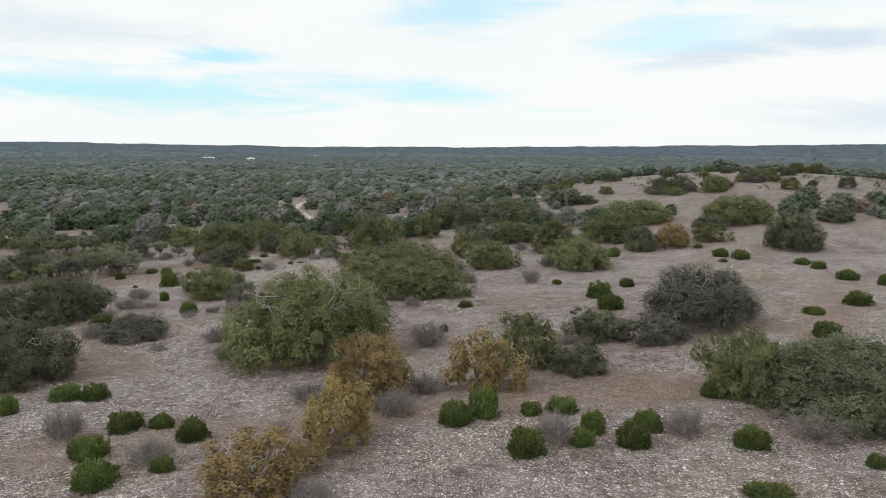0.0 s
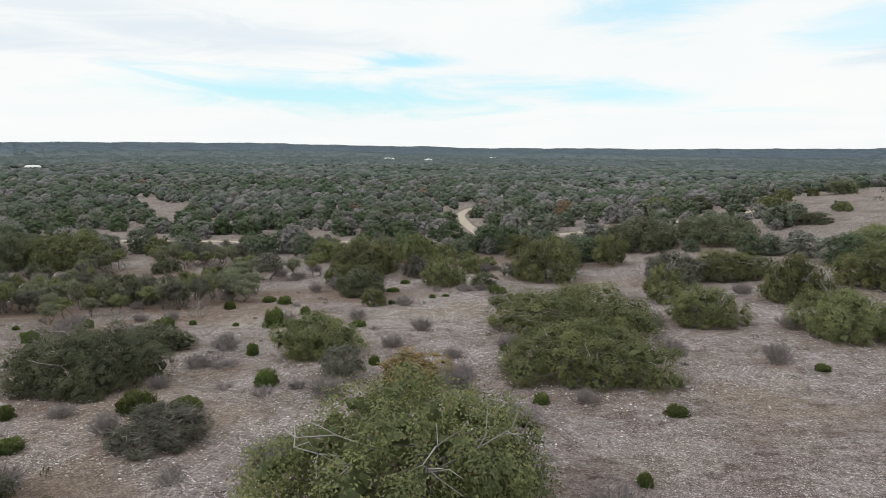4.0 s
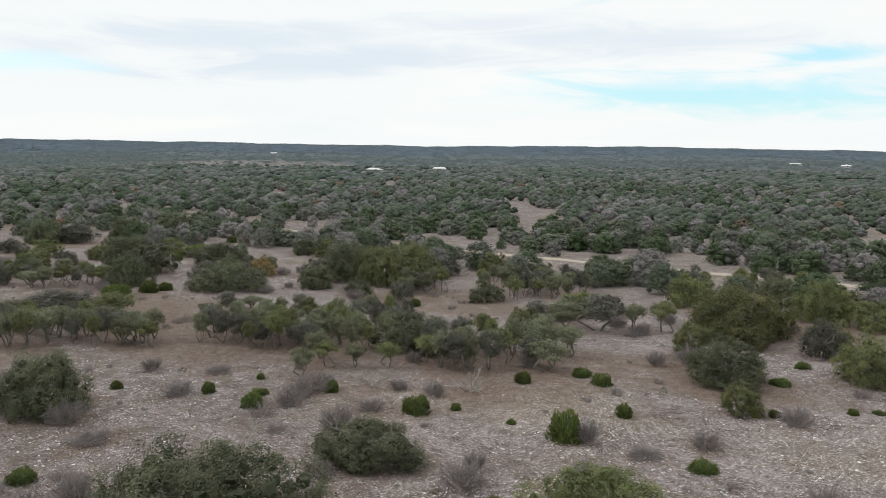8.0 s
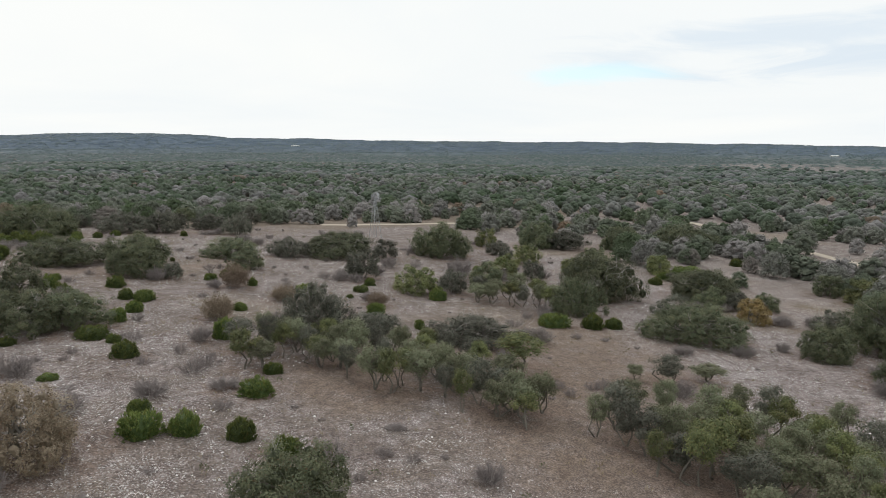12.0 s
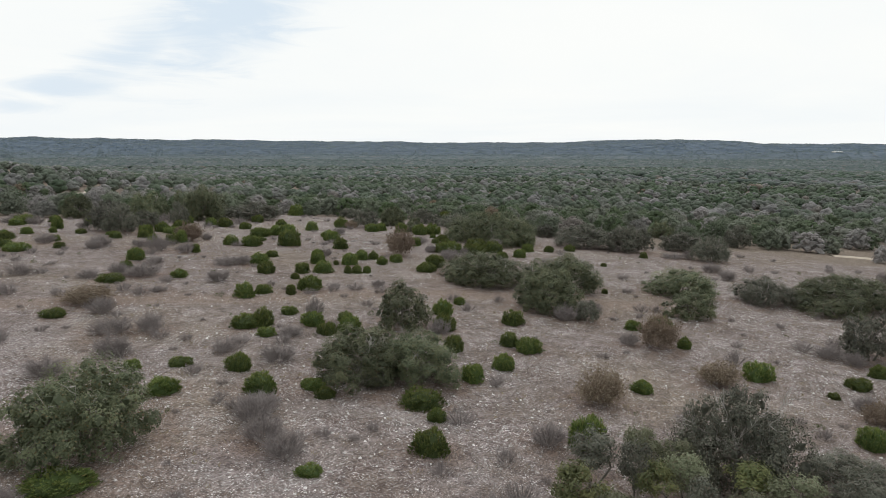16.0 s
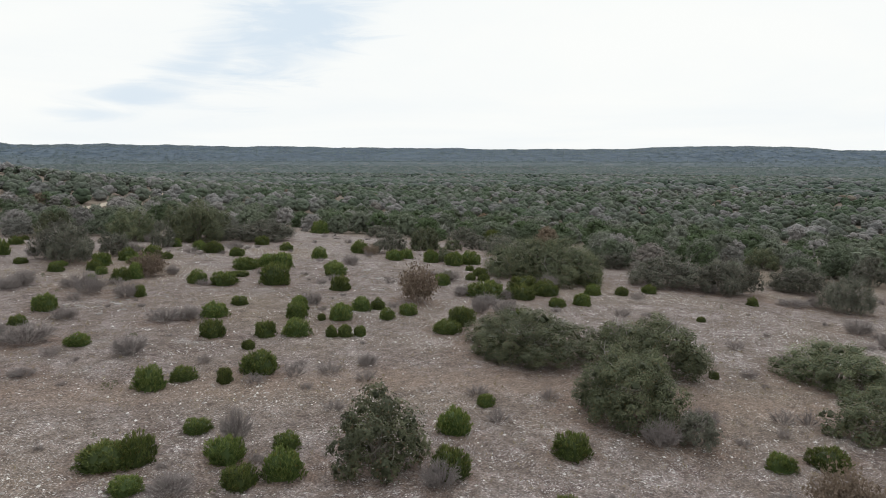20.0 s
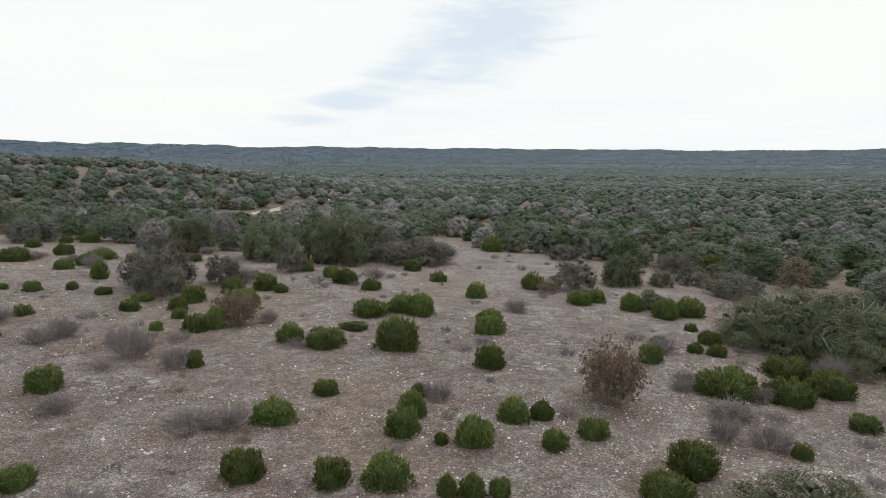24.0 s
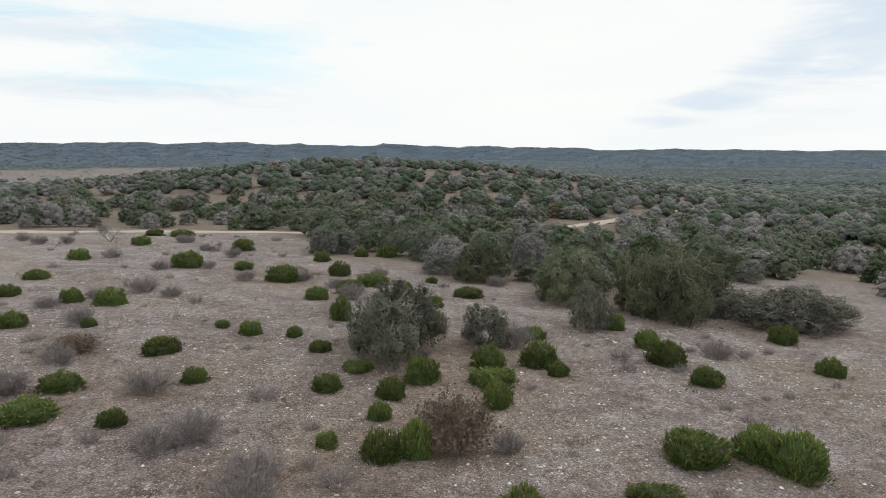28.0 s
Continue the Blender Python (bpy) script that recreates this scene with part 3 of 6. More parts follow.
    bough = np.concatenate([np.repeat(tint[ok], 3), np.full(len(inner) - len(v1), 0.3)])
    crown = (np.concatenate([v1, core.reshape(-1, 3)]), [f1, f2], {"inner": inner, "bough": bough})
    paths, joints = [], []
    for s in range(stems):
        stem = len(paths)
        if s:
            joints.append((0, 0, stem))
        az = s * 2 * math.pi / stems + rng.uniform(-0.5, 0.5)
        foot = np.array([math.cos(az), math.sin(az), 0]) * w * 0.03
        knee = np.array([math.cos(az) * w * 0.11, math.sin(az) * w * 0.11, h * rng.uniform(0.32, 0.45)])
        paths.append(limb(foot - np.array([0, 0, 0.15]), knee, w * 0.020, w * 0.014, rng))
        for _ in range(3):
            tgt = ctr[rng.integers(len(ctr))]
            joints.append((stem, -1, len(paths)))
            paths.append(limb(knee, tgt, w * 0.012, w * 0.004, rng))
    return crown, tubes(paths, 5, joints)


def snag_mesh(seed, w, h, many):
    """Bare, bleached branches that stick out of a crown."""
    rng = np.random.default_rng(seed)
    paths, joints = [], []
    for _ in range(many):
        az, q, stem = rng.uniform(0, math.tau), rng.uniform(0.25, 0.46), len(paths)
        tip = np.array([math.cos(az) * w * q, math.sin(az) * w * q, h * (1.05 - 1.6 * q * q) * rng.uniform(0.6, 1.1)])
        main = limb((0, 0, h * 0.35), tip, 0.006 * w, 0.0018 * w, rng, 0.10, 6)
        if stem:
            joints.append((0, 0, stem))
        paths.append(main)
        for _ in range(5):
            ring = int(rng.integers(3, 6))
            a = main[ring, :3]
            d = unit(unit(tip) + rng.normal(size=3) * 0.7)
            joints.append((stem, ring, len(paths)))
            paths.append(limb(a, a + d * w * rng.uniform(0.05, 0.12), 0.0028 * w, 0.001 * w, rng, 0.12, 3))
    return tubes(paths, 3, joints)


def slender_mesh(seed, w, h):
    """A young grove oak: leaning thin stems and a loose, tall crown of leaf tufts."""
    rng = np.random.default_rng(seed)
    n = 30
    q = unit(rng.normal(size=(n, 3))) * rng.uniform(0.35, 1.0, (n, 1)) ** 0.6
    ctr = q * np.array([w * 0.38, w * 0.38, h * 0.29]) + np.array([0, 0, h * 0.64])
    ctr[:, :2] *= (1.15 - 0.35 * np.abs(q[:, 2:3]))
    per = 105
    spread = w * rng.uniform(0.055, 0.10, (n, 1, 1))
    pts = (ctr[:, None] + rng.normal(size=(n, per, 3)) * spread * np.array([1.0, 1.0, 0.8])).reshape(-1, 3)
    tint = np.clip(np.repeat(rng.random(n), per) * 0.8 + rng.random(n * per) * 0.3 - 0.05, 0, 1)
    out = unit(pts - np.array([0, 0, h * 0.55]))
    nor = unit(unit(pts - np.repeat(ctr, per, 0)) + out * 0.5 + np.array([0, 0, 0.3]) + rng.normal(size=pts.shape) * 0.4)
    k = len(pts)
    v, f = leaflets(pts, nor, 0.15 * rng.uniform(0.75, 1.5, k), 0.13 * rng.uniform(0.6, 1.1, k), rng)
    crown = (v, [f], {"inner": np.zeros(len(v)), "bough": np.repeat(tint, 3)})
    paths, joints = [], []
    for s in range(2 + seed % 2):
        az, stem = s * 2.6 + rng.uniform(-0.5, 0.5), len(paths)
        if s:
            joints.append((0, 0, stem))
        knee = np.array([math.cos(az) * w * 0.14, math.sin(az) * w * 0.14, h * rng.uniform(0.40, 0.52)])
        paths.append(limb((math.cos(az) * 0.05, math.sin(az) * 0.05, -0.15), knee, 0.085, 0.06, rng, 0.14))
        for _ in range(5):
            joints.append((stem, -1, len(paths)))
            paths.append(limb(knee, ctr[rng.integers(n)], 0.045, 0.014, rng))
    return crown, tubes(paths, 4, joints)


def juniper_mesh(seed, w, h, tufts, blades):
    rng = np.random.default_rng(seed)
    g = rng.normal(size=(tufts, 3))
    g[:, 2] = np.abs(g[:, 2]) * 0.95
    d = unit(g)
    bulge = 1 + 0.10 * np.sin(3 * np.arctan2(d[:, 1], d[:, 0]) + seed) + 0.07 * np.sin(9 * d[:, 2] + seed) + rng.normal(size=tufts) * 0.055
    ctr = d * np.array([w * 0.44, w * 0.44, h * 0.80]) * bulge[:, None]
    ctr[:, 2] = ctr[:, 2] * 0.98 + 0.08
    lean = unit(d * np.array([0.8, 0.8, 0.5]) + np.array([0, 0, 0.95]))
    p = np.repeat(ctr, blades, 0) + rng.normal(size=(tufts * blades, 3)) * w * 0.030
    al = unit(np.repeat(lean, blades, 0) + rng.normal(size=(tufts * blades, 3)) * 0.33)
    nor = unit(np.repeat(d, blades, 0) + rng.normal(size=(tufts * blades, 3)) * 0.6)
    n = len(p)
    v1, f1 = cards(p, nor, w * 0.098 * rng.uniform(0.7, 1.5, n), w * 0.026 * rng.uniform(0.7, 1.3, n), rng, along=al)
    # core of the bush, given the same dark inner tone
    cv, cf = ICO2
    cd = 1 + 0.10 * np.sin(3 * np.arctan2(cv[:, 1], cv[:, 0]) + seed)
    core = cv * np.array([w * 0.40, w * 0.40, h * 0.74]) * cd[:, None] * rng.uniform(0.88, 1.02, (len(cv), 1))
    core[:, 2] = np.maximum(core[:, 2], -0.1) + 0.05
    stem = tubes([limb((0, 0, -0.15), (rng.uniform(-.1, .1), rng.uniform(-.1, .1), h * 0.6), w * 0.03, w * 0.012, rng)])
    rise = np.clip(0.62 * (p[:, 2] / h) + rng.normal(size=n) * 0.16 + 0.08, 0, 1)  # young tips lighter, whole sprays darker towards the bottom
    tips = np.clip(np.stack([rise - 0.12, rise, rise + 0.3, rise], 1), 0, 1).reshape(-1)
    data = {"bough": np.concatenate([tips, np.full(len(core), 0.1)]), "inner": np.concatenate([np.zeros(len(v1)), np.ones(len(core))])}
    return (np.concatenate([v1, core]), [f1, cf + len(v1)], data), stem


def twig_mesh(seed, w, h, stems, twigs, thick=0.02, leaves=0):
    """A bare, many-stemmed shrub; with leaves, clusters of dry ones."""
    rng = np.random.default_rng(seed)
    pv, pl, pw, pa = [], [], [], []
    tips = []
    for s in range(stems):
        az, out = rng.uniform(0, 6.283), math.sqrt(rng.uniform(0.02, 1))
        tip = np.array([math.cos(az) * out * w * 0.46, math.sin(az) * out * w * 0.46, h * (1.0 - 0.45 * out ** 2) * rng.uniform(0.6, 1.05)])
        base = np.array([tip[0] * 0.25, tip[1] * 0.25, -0.05])
        pv.append((base + tip) / 2), pl.append(np.linalg.norm(tip - base)), pw.append(thick * 1.7), pa.append(unit(tip - base))
        for _ in range(twigs):
            u = rng.uniform(0.35, 1.0)
            a = base + (tip - base) * u
            dr = unit(unit(tip - base) + rng.normal(size=3) * 0.75)
            ln = rng.uniform(0.14, 0.38) * (w + h) * 0.35
            if a[2] + dr[2] * ln < 0.03:
                dr[2] = abs(dr[2])
            pv.append(a + dr * ln / 2), pl.append(ln), pw.append(thick), pa.append(dr)
            tips.append(a + dr * ln * rng.uniform(0.4, 1.0))
    n = len(pv)
    v, f = cards(np.array(pv), unit(rng.normal(size=(n, 3))), np.array(pl), np.array(pw), rng, along=np.array(pa))
    if not leaves:
        return (v, [f]), None
    t = np.array(tips)[rng.integers(len(tips), size=leaves)] + rng.normal(size=(leaves, 3)) * 0.1
    t[:, 2] = np.maximum(t[:, 2], 0.05)
    lv, lf = cards(t, unit(rng.normal(size=(leaves, 3)) + np.array([0, 0, 0.5])), rng.uniform(0.12, 0.26, leaves), rng.uniform(0.08, 0.16, leaves), rng)
    return (v, [f]), (lv, [lf])


def bare_tree_mesh(seed, w, h):
    rng = np.random.default_rng(seed)
    paths = []

    def grow(a, d, ln, r, level):
        b = a + d * ln
        paths.append(limb(a, b, r, r * 0.6, rng, 0.1, 4))
        if level:
            for _ in range(3 if level > 1 else 4):
                nd = unit(d + rng.normal(size=3) * 0.62 + np.array([0, 0, 0.12]))
                nd[2] = max(nd[2], -0.1)
                grow(a + d * ln * rng.uniform(0.55, 1.0), nd, ln * rng.uniform(0.55, 0.8), r * 0.55, level - 1)

    for s in range(3):
        az = s * 2.1 + rng.uniform(-0.4, 0.4)
        grow(np.array([0, 0, -0.1]), unit(np.array([math.cos(az) * w / h * 0.45, math.sin(az) * w / h * 0.45, 0.9])), h * 0.42, w * 0.018, 3)
    return tubes(paths, 3)


@functools.lru_cache(None)
def kit(kind, size, variant):
    """Meshes of one kind of plant: (width, height, [(part, mesh)])."""
    sd = {"oak": 11, "light": 23, "grey": 37, "brown": 53, "young": 71, "juniper": 83, "shrub": 97, "tan": 113, "dead": 131, "dry": 149}[kind] + 7 * variant + size
    leafm = {"oak": M_OAK, "light": M_LIGHT, "grey": M_GREY, "brown": M_BROWN, "dry": M_DRY}
    if kind in leafm:
        w, h, lobes, n, lf = ((5.0, 3.6, 20, 9500, 0.145), (9.0, 4.8, 38, 26000, 0.15), (14.0, 6.0, 64, 46000, 0.16), (20.0, 7.0, 105, 68000, 0.17))[size]
        if kind in ("grey", "brown", "dry"):
            n = int(n * 0.85)
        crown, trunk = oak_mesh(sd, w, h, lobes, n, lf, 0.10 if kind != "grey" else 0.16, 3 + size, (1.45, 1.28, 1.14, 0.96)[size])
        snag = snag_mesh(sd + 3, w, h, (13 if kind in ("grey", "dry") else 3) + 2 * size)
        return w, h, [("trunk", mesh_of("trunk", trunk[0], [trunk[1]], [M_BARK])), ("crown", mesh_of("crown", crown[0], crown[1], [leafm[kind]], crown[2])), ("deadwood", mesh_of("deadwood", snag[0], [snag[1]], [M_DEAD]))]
    if kind == "young":
        w, h = 3.0, 4.2
        crown, trunk = slender_mesh(sd, w, h)
        return w, h, [("trunk", mesh_of("trunk", trunk[0], [trunk[1]], [M_BARK])), ("crown", mesh_of("crown", crown[0], crown[1], [(M_YOUNG, M_LIGHT, M_YOUNG, M_GREY)[variant % 4]], crown[2]))]
    if kind == "juniper":
        w, h = 2.3, 1.45
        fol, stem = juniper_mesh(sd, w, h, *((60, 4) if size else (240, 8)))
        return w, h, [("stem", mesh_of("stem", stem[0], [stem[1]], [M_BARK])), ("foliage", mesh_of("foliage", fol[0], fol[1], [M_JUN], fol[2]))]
    if kind == "shrub":
        w, h = (1.4, 0.7) if size else (2.6, 1.4)
        tw, _ = twig_mesh(sd, w, h, 40, 11, 0.017) if size else twig_mesh(sd, w, h, 84, 19, 0.024)
        return w, h, [("branchwork", mesh_of("branchwork", tw[0], tw[1], [M_TWIG]))]
    if kind == "tan":
        w, h = 4.0, 2.4
        tw, lv = twig_mesh(sd, w, h, 100, 15, 0.026, 2200)
        return w, h, [("branchwork", mesh_of("branchwork", tw[0], tw[1], [M_TWIG2])), ("foliage", mesh_of("foliage", lv[0], lv[1], [M_TAN]))]
    w, h = 5.5, 3.2
    tr = bare_tree_mesh(sd, w, h)
    return w, h, [("branchwork", mesh_of("branchwork", tr[0], [tr[1]], [M_DEAD]))]


NAMES = {"oak": ("live_oak", "tree"), "light": ("live_oak", "tree"), "grey": ("live_oak", "tree"), "brown": ("oak_tree", "tree"), "dry": ("oak_tree", "tree"), "young": ("young_oak", "tree"),
         "juniper": ("juniper_bush", "bush"), "shrub": ("bare_shrub", "shrub"), "tan": ("dry_shrub", "shrub"), "dead": ("dead_tree", "tree")}
LABELS = {"oak": ("spreading dark green live oak on stony ground", "broad dark green live oak mott on stony ground", "small dark green live oak on stony ground"),
          "light": ("spreading bright olive-green live oak on stony ground", "broad yellow-green live oak mott on stony ground", "small yellow-green live oak on stony ground"),
          "grey": ("thin grey-green oak with bare limbs showing", "broad thinning grey-green oak with bare limbs", "small grey-green oak with bare grey limbs"),
          "brown": ("oak with rusty yellow-brown autumn leaves", "broad oak turned rusty yellow-brown", "small oak with rusty brown autumn leaves"),
          "dry": ("oak with withered tan leaves and bare twigs", "broad oak with withered tan leaves", "small oak with withered tan leaves"),
          "young": ("slender young oak with bare lower trunk",) * 3, "juniper": ("round bright green juniper bush on pale gravel",) * 3,
          "shrub": ("leafless grey twiggy shrub on pale gravel",) * 3, "tan": ("dry brown shrub with withered leaves",) * 3, "dead": ("leafless dead oak with bleached limbs",) * 3}
GROUPS = {"young": "grove of young oaks", "juniper": "juniper bushes on the stony hill", "shrub": "bare shrubs on the stony hill"}
PLANTED = []


def thicket(name, label, category, kind, rows):
    """Plants too many or too small to tell apart, joined into one object."""
    vs, fs, o = [], [], 0
    mats = None
    for i, (x, y, w, h) in enumerate(rows):
        kw, kh, parts = kit(kind, 1, i % 3)
        me = parts[-1][1]
        mats = list(me.materials)
        v = np.empty(len(me.vertices) * 3, np.float32)
        me.vertices.foreach_get("co", v)
        v = v.reshape(-1, 3)
        f = np.empty(len(me.polygons) * 4, np.int32) if len(me.loops) == 4 * len(me.polygons) else None
        if f is None:  # keep the leaf sprays alone
            n = int(np.searchsorted(np.arange(len(me.polygons)), sum(1 for p in me.polygons if len(p.vertices) == 4)))
            f = np.arange(4 * n).reshape(-1, 4)
            v = v[:4 * n]
        else:
            me.loops.foreach_get("vertex_index", f)
            f = f.reshape(-1, 4)
        c, sn = math.cos(i * 2.4), math.sin(i * 2.4)
        p = np.stack([(v[:, 0] * c - v[:, 1] * sn) * w / kw + x, (v[:, 0] * sn + v[:, 1] * c) * w / kw + y, v[:, 2] * h / kh + ht(x, y) - 0.05], 1)
        vs.append(p), fs.append(f + o)
        o += len(v)
    return tagged(new(name, mesh_of(name, np.concatenate(vs), [np.concatenate(fs)], mats)), label, category, kind="stuff")


def plant(asked, rows):
    """Set out plants of one kind: rows of x, y, width, height."""
    kind = asked
    for x, y, w, h in rows:
        i = len(PLANTED)
        if asked in ("oak", "grey"):  # olive-leaved oaks on the north slope
            kind = "light" if y > 84 and x > -75 and i % 5 < (3 if asked == "oak" else 2) else asked
        size = 0 if w < 6.6 else 1 if w < 11.5 else 2 if w < 16.5 else 3
        if size > 1 and h > 0.55 * w:  # tall for its width
            size = 1
        if kind not in ("oak", "light", "grey", "brown", "dry"):
            size = 1 if kind == "shrub" and w < 1.9 else 0
        kw, kh, parts = kit(kind, size, i * 7 % (5 if kind == "juniper" else 4 if size == 1 or kind in ("shrub", "young") else 3))
        name, cat = NAMES[kind]
        root = new(name)
        root.empty_display_size = 0.3
        root.matrix_world = Matrix.LocRotScale((x, y, ht(x, y) - 0.06), Euler((0, 0, i * 2.4)), (w / kw, w / kw, h / kh))
        tagged(root, LABELS[kind][0 if size == 1 else 1 if size > 1 else 2], cat, GROUPS.get(kind, "oaks of the hill"))
        for pn, me in parts:
            link_part(pn, me, root)
        PLANTED.append((x, y, w))
    return PLANTED

# ---- ground, road, track ----
ROADS = {
    "valley road": (3.5, [(-305, 178), (-280, 181), (-251, 184), (-215, 184), (-175, 184), (-147, 188), (-126, 190.5), (-110, 193.5), (-88, 194.5), (-63, 197), (-42, 195.5), (-33, 196), (-17, 202), (-6, 210.5), (4, 216), (20, 219), (34, 229)]),
    "branch road": (3.4, [(-34, 196), (-36, 208), (-41, 224), (-48, 244), (-58, 280), (-61, 310), (-59, 338), (-50, 365)]),
    "hill road": (5.0, [(20, -134), (-30, -135), (-55, -136.5), (-70, -138.5), (-98, -145), (-109, -147), (-130, -153), (-160, -171), (-194, -195), (-206, -206), (-225, -226), (-262, -262)]),
    "windmill road": (3.4, [(-229, 60), (-236, 72), (-243, 86), (-250, 99)]),
}


def dense(points, step=4.0):
    """A rounded line through the points, at even steps."""
    p = np.array(points, float)
    for _ in range(3):
        q = np.empty((2 * len(p), 2))
        q[0], q[-1] = p[0], p[-1]
        q[1:-1:2], q[2:-1:2] = 0.75 * p[:-1] + 0.25 * p[1:], 0.25 * p[:-1] + 0.75 * p[1:]
        p = q
    d = np.concatenate([[0], np.cumsum(np.linalg.norm(np.diff(p, axis=0), axis=1))])
    s = np.arange(0, d[-1], step)
    return np.stack([np.interp(s, d, p[:, 0]), np.interp(s, d, p[:, 1])], 1)


LINES = {k: (w, dense(p)) for k, (w, p) in ROADS.items()}
TRACK = dense([(-60, -4), (-88, 3), (-106, 12), (-113, 18), (-122, 23), (-131, 28), (-140, 38), (-150, 55)], 1.5)
TRACK2 = dense([(-40, 30), (-22, 36), (-8, 42), (6, 44), (20, 47), (34, 60), (45, 80)], 1.5)


def off_line(x, y, line):
    best = np.full(np.shape(x), 1e9)
    for px, py in line:
        best = np.minimum(best, np.hypot(x - px, y - py))
    return best


EDGE = [(-180, 158), (-160, 154), (-100, 170), (-62, 190), (-52, 168), (-44, 160), (-36, 152), (-28, 156), (-20, 145), (0, 138), (25, 140), (40, 142), (50, 150), (60, 178), (67, 188), (73, 164), (79, 156), (84, 146), (90, 140),
        (95, 142), (104, 156), (113, 164), (119, 168), (124, 168), (127, 190), (129.5, 190), (132, 122), (137, 128), (142, 121), (147, 134), (152, 126), (158, 148), (164, 171), (170, 166), (180, 158)]


def edge_of(x, y):
    """How far a place lies outside the bare hill (negative: on it)."""
    dx, dy = x - HUB[0], y - HUB[1]
    az = np.degrees(np.arctan2(-dx, dy))
    return np.hypot(dx, dy) - np.interp(az, [e[0] for e in EDGE], [e[1] for e in EDGE])


EARTH = [(-104, 102, 17, 10), (-90, 96, 20, 11), (-95, 78, 10, 7), (-76, 104, 13, 9), (-56, 112, 14, 8), (-42, 122, 16, 7), (-85, 136, 17, 10), (-39, 160, 22, 12), (12, 48, 10, 4), (-31, 55, 9, 6)]


def grassland(x, y):
    """Open pasture far beyond the south hill and a bare slope to the north-west."""
    a = 1 - smooth(0.6, 1.2, np.hypot((x + 60 - 250) / 620, (y - 20 + 1150) / 560) + 0.2 * hum(x, y, 120.0, 15.0))
    b = 1 - smooth(0.5, 1.2, np.hypot((x + 960) / 330, (y - 640) / 190) + 0.25 * hum(x, y, 60.0, 16.0))
    return np.maximum(a, 0.8 * b)


def ground_sheet():
    rad = np.concatenate([np.arange(0, 165, 1.6), 165 * 1.036 ** np.arange(0, 96)])
    rad = rad[rad < 4750]
    n = 420
    an = np.arange(n) * 2 * math.pi / n
    R, A = np.meshgrid(rad, an, indexing="ij")
    x, y = HUB[0] + R * np.cos(A), HUB[1] + R * np.sin(A)
    z = land(x, y)
    m = len(rad)
    i, j = np.meshgrid(np.arange(m - 1), np.arange(n), indexing="ij")
    q = np.stack([i * n + j, (i + 1) * n + j, (i + 1) * n + (j + 1) % n, i * n + (j + 1) % n], -1).reshape(-1, 4)
    xf, yf = x.ravel(), y.ravel()
    earth = np.zeros_like(xf)
    for ex, ey, ea, eb in EARTH:
        earth = np.maximum(earth, 1 - smooth(0.55, 1.25, np.hypot((xf - ex) / ea, (yf - ey) / eb) + 0.16 * hum(xf, yf, 3.0, 5.0)))
    floor = smooth(-6, 12, edge_of(xf, yf) + 6 * hum(xf, yf, 9.0, 6.0)) * 0.9
    az = np.degrees(np.arctan2(-(xf - HUB[0]), yf - HUB[1]))
    floor *= np.where((az > -56) & (az < 62), 0.3, 1.0)
    dt = np.minimum(off_line(xf, yf, TRACK), off_line(xf, yf, TRACK2))
    worn = (1 - smooth(0.8, 3.6, np.abs(dt - 0.9) * 1.5 + 0.7 * hum(xf, yf, 2.5, 7.0))) * 0.8
    slab = 1 - smooth(20, 60, np.hypot(xf + 125, yf + 12))
    slab = np.maximum(slab, 1 - smooth(8, 26, np.hypot(xf - 8, yf - 72)))
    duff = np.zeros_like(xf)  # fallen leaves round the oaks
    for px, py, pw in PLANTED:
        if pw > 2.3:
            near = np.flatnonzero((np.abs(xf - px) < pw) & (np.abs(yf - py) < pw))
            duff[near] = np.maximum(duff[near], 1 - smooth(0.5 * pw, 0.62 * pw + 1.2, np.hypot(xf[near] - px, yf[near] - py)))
    mat = np.maximum(smooth(-78, -112, xf) * smooth(100, 55, yf) * (1 - 0.45 * smooth(0, -25, yf)), smooth(-36, -62, xf) * smooth(52, 70, yf) * smooth(112, 96, yf))
    rr = np.hypot(xf - HUB[0], yf - HUB[1])
    meadow = grassland(xf, yf)
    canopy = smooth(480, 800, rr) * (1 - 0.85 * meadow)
    # how much of the painted haze the ground takes with distance
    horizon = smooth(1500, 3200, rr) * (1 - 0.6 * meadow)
    floor *= 1 - 0.8 * meadow
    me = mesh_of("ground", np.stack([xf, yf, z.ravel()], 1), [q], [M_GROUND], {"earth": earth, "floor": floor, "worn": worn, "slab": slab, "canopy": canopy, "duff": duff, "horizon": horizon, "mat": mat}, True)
    return tagged(new("ground", me), "stony pale limestone ground with dry soil", "ground", kind="structure")


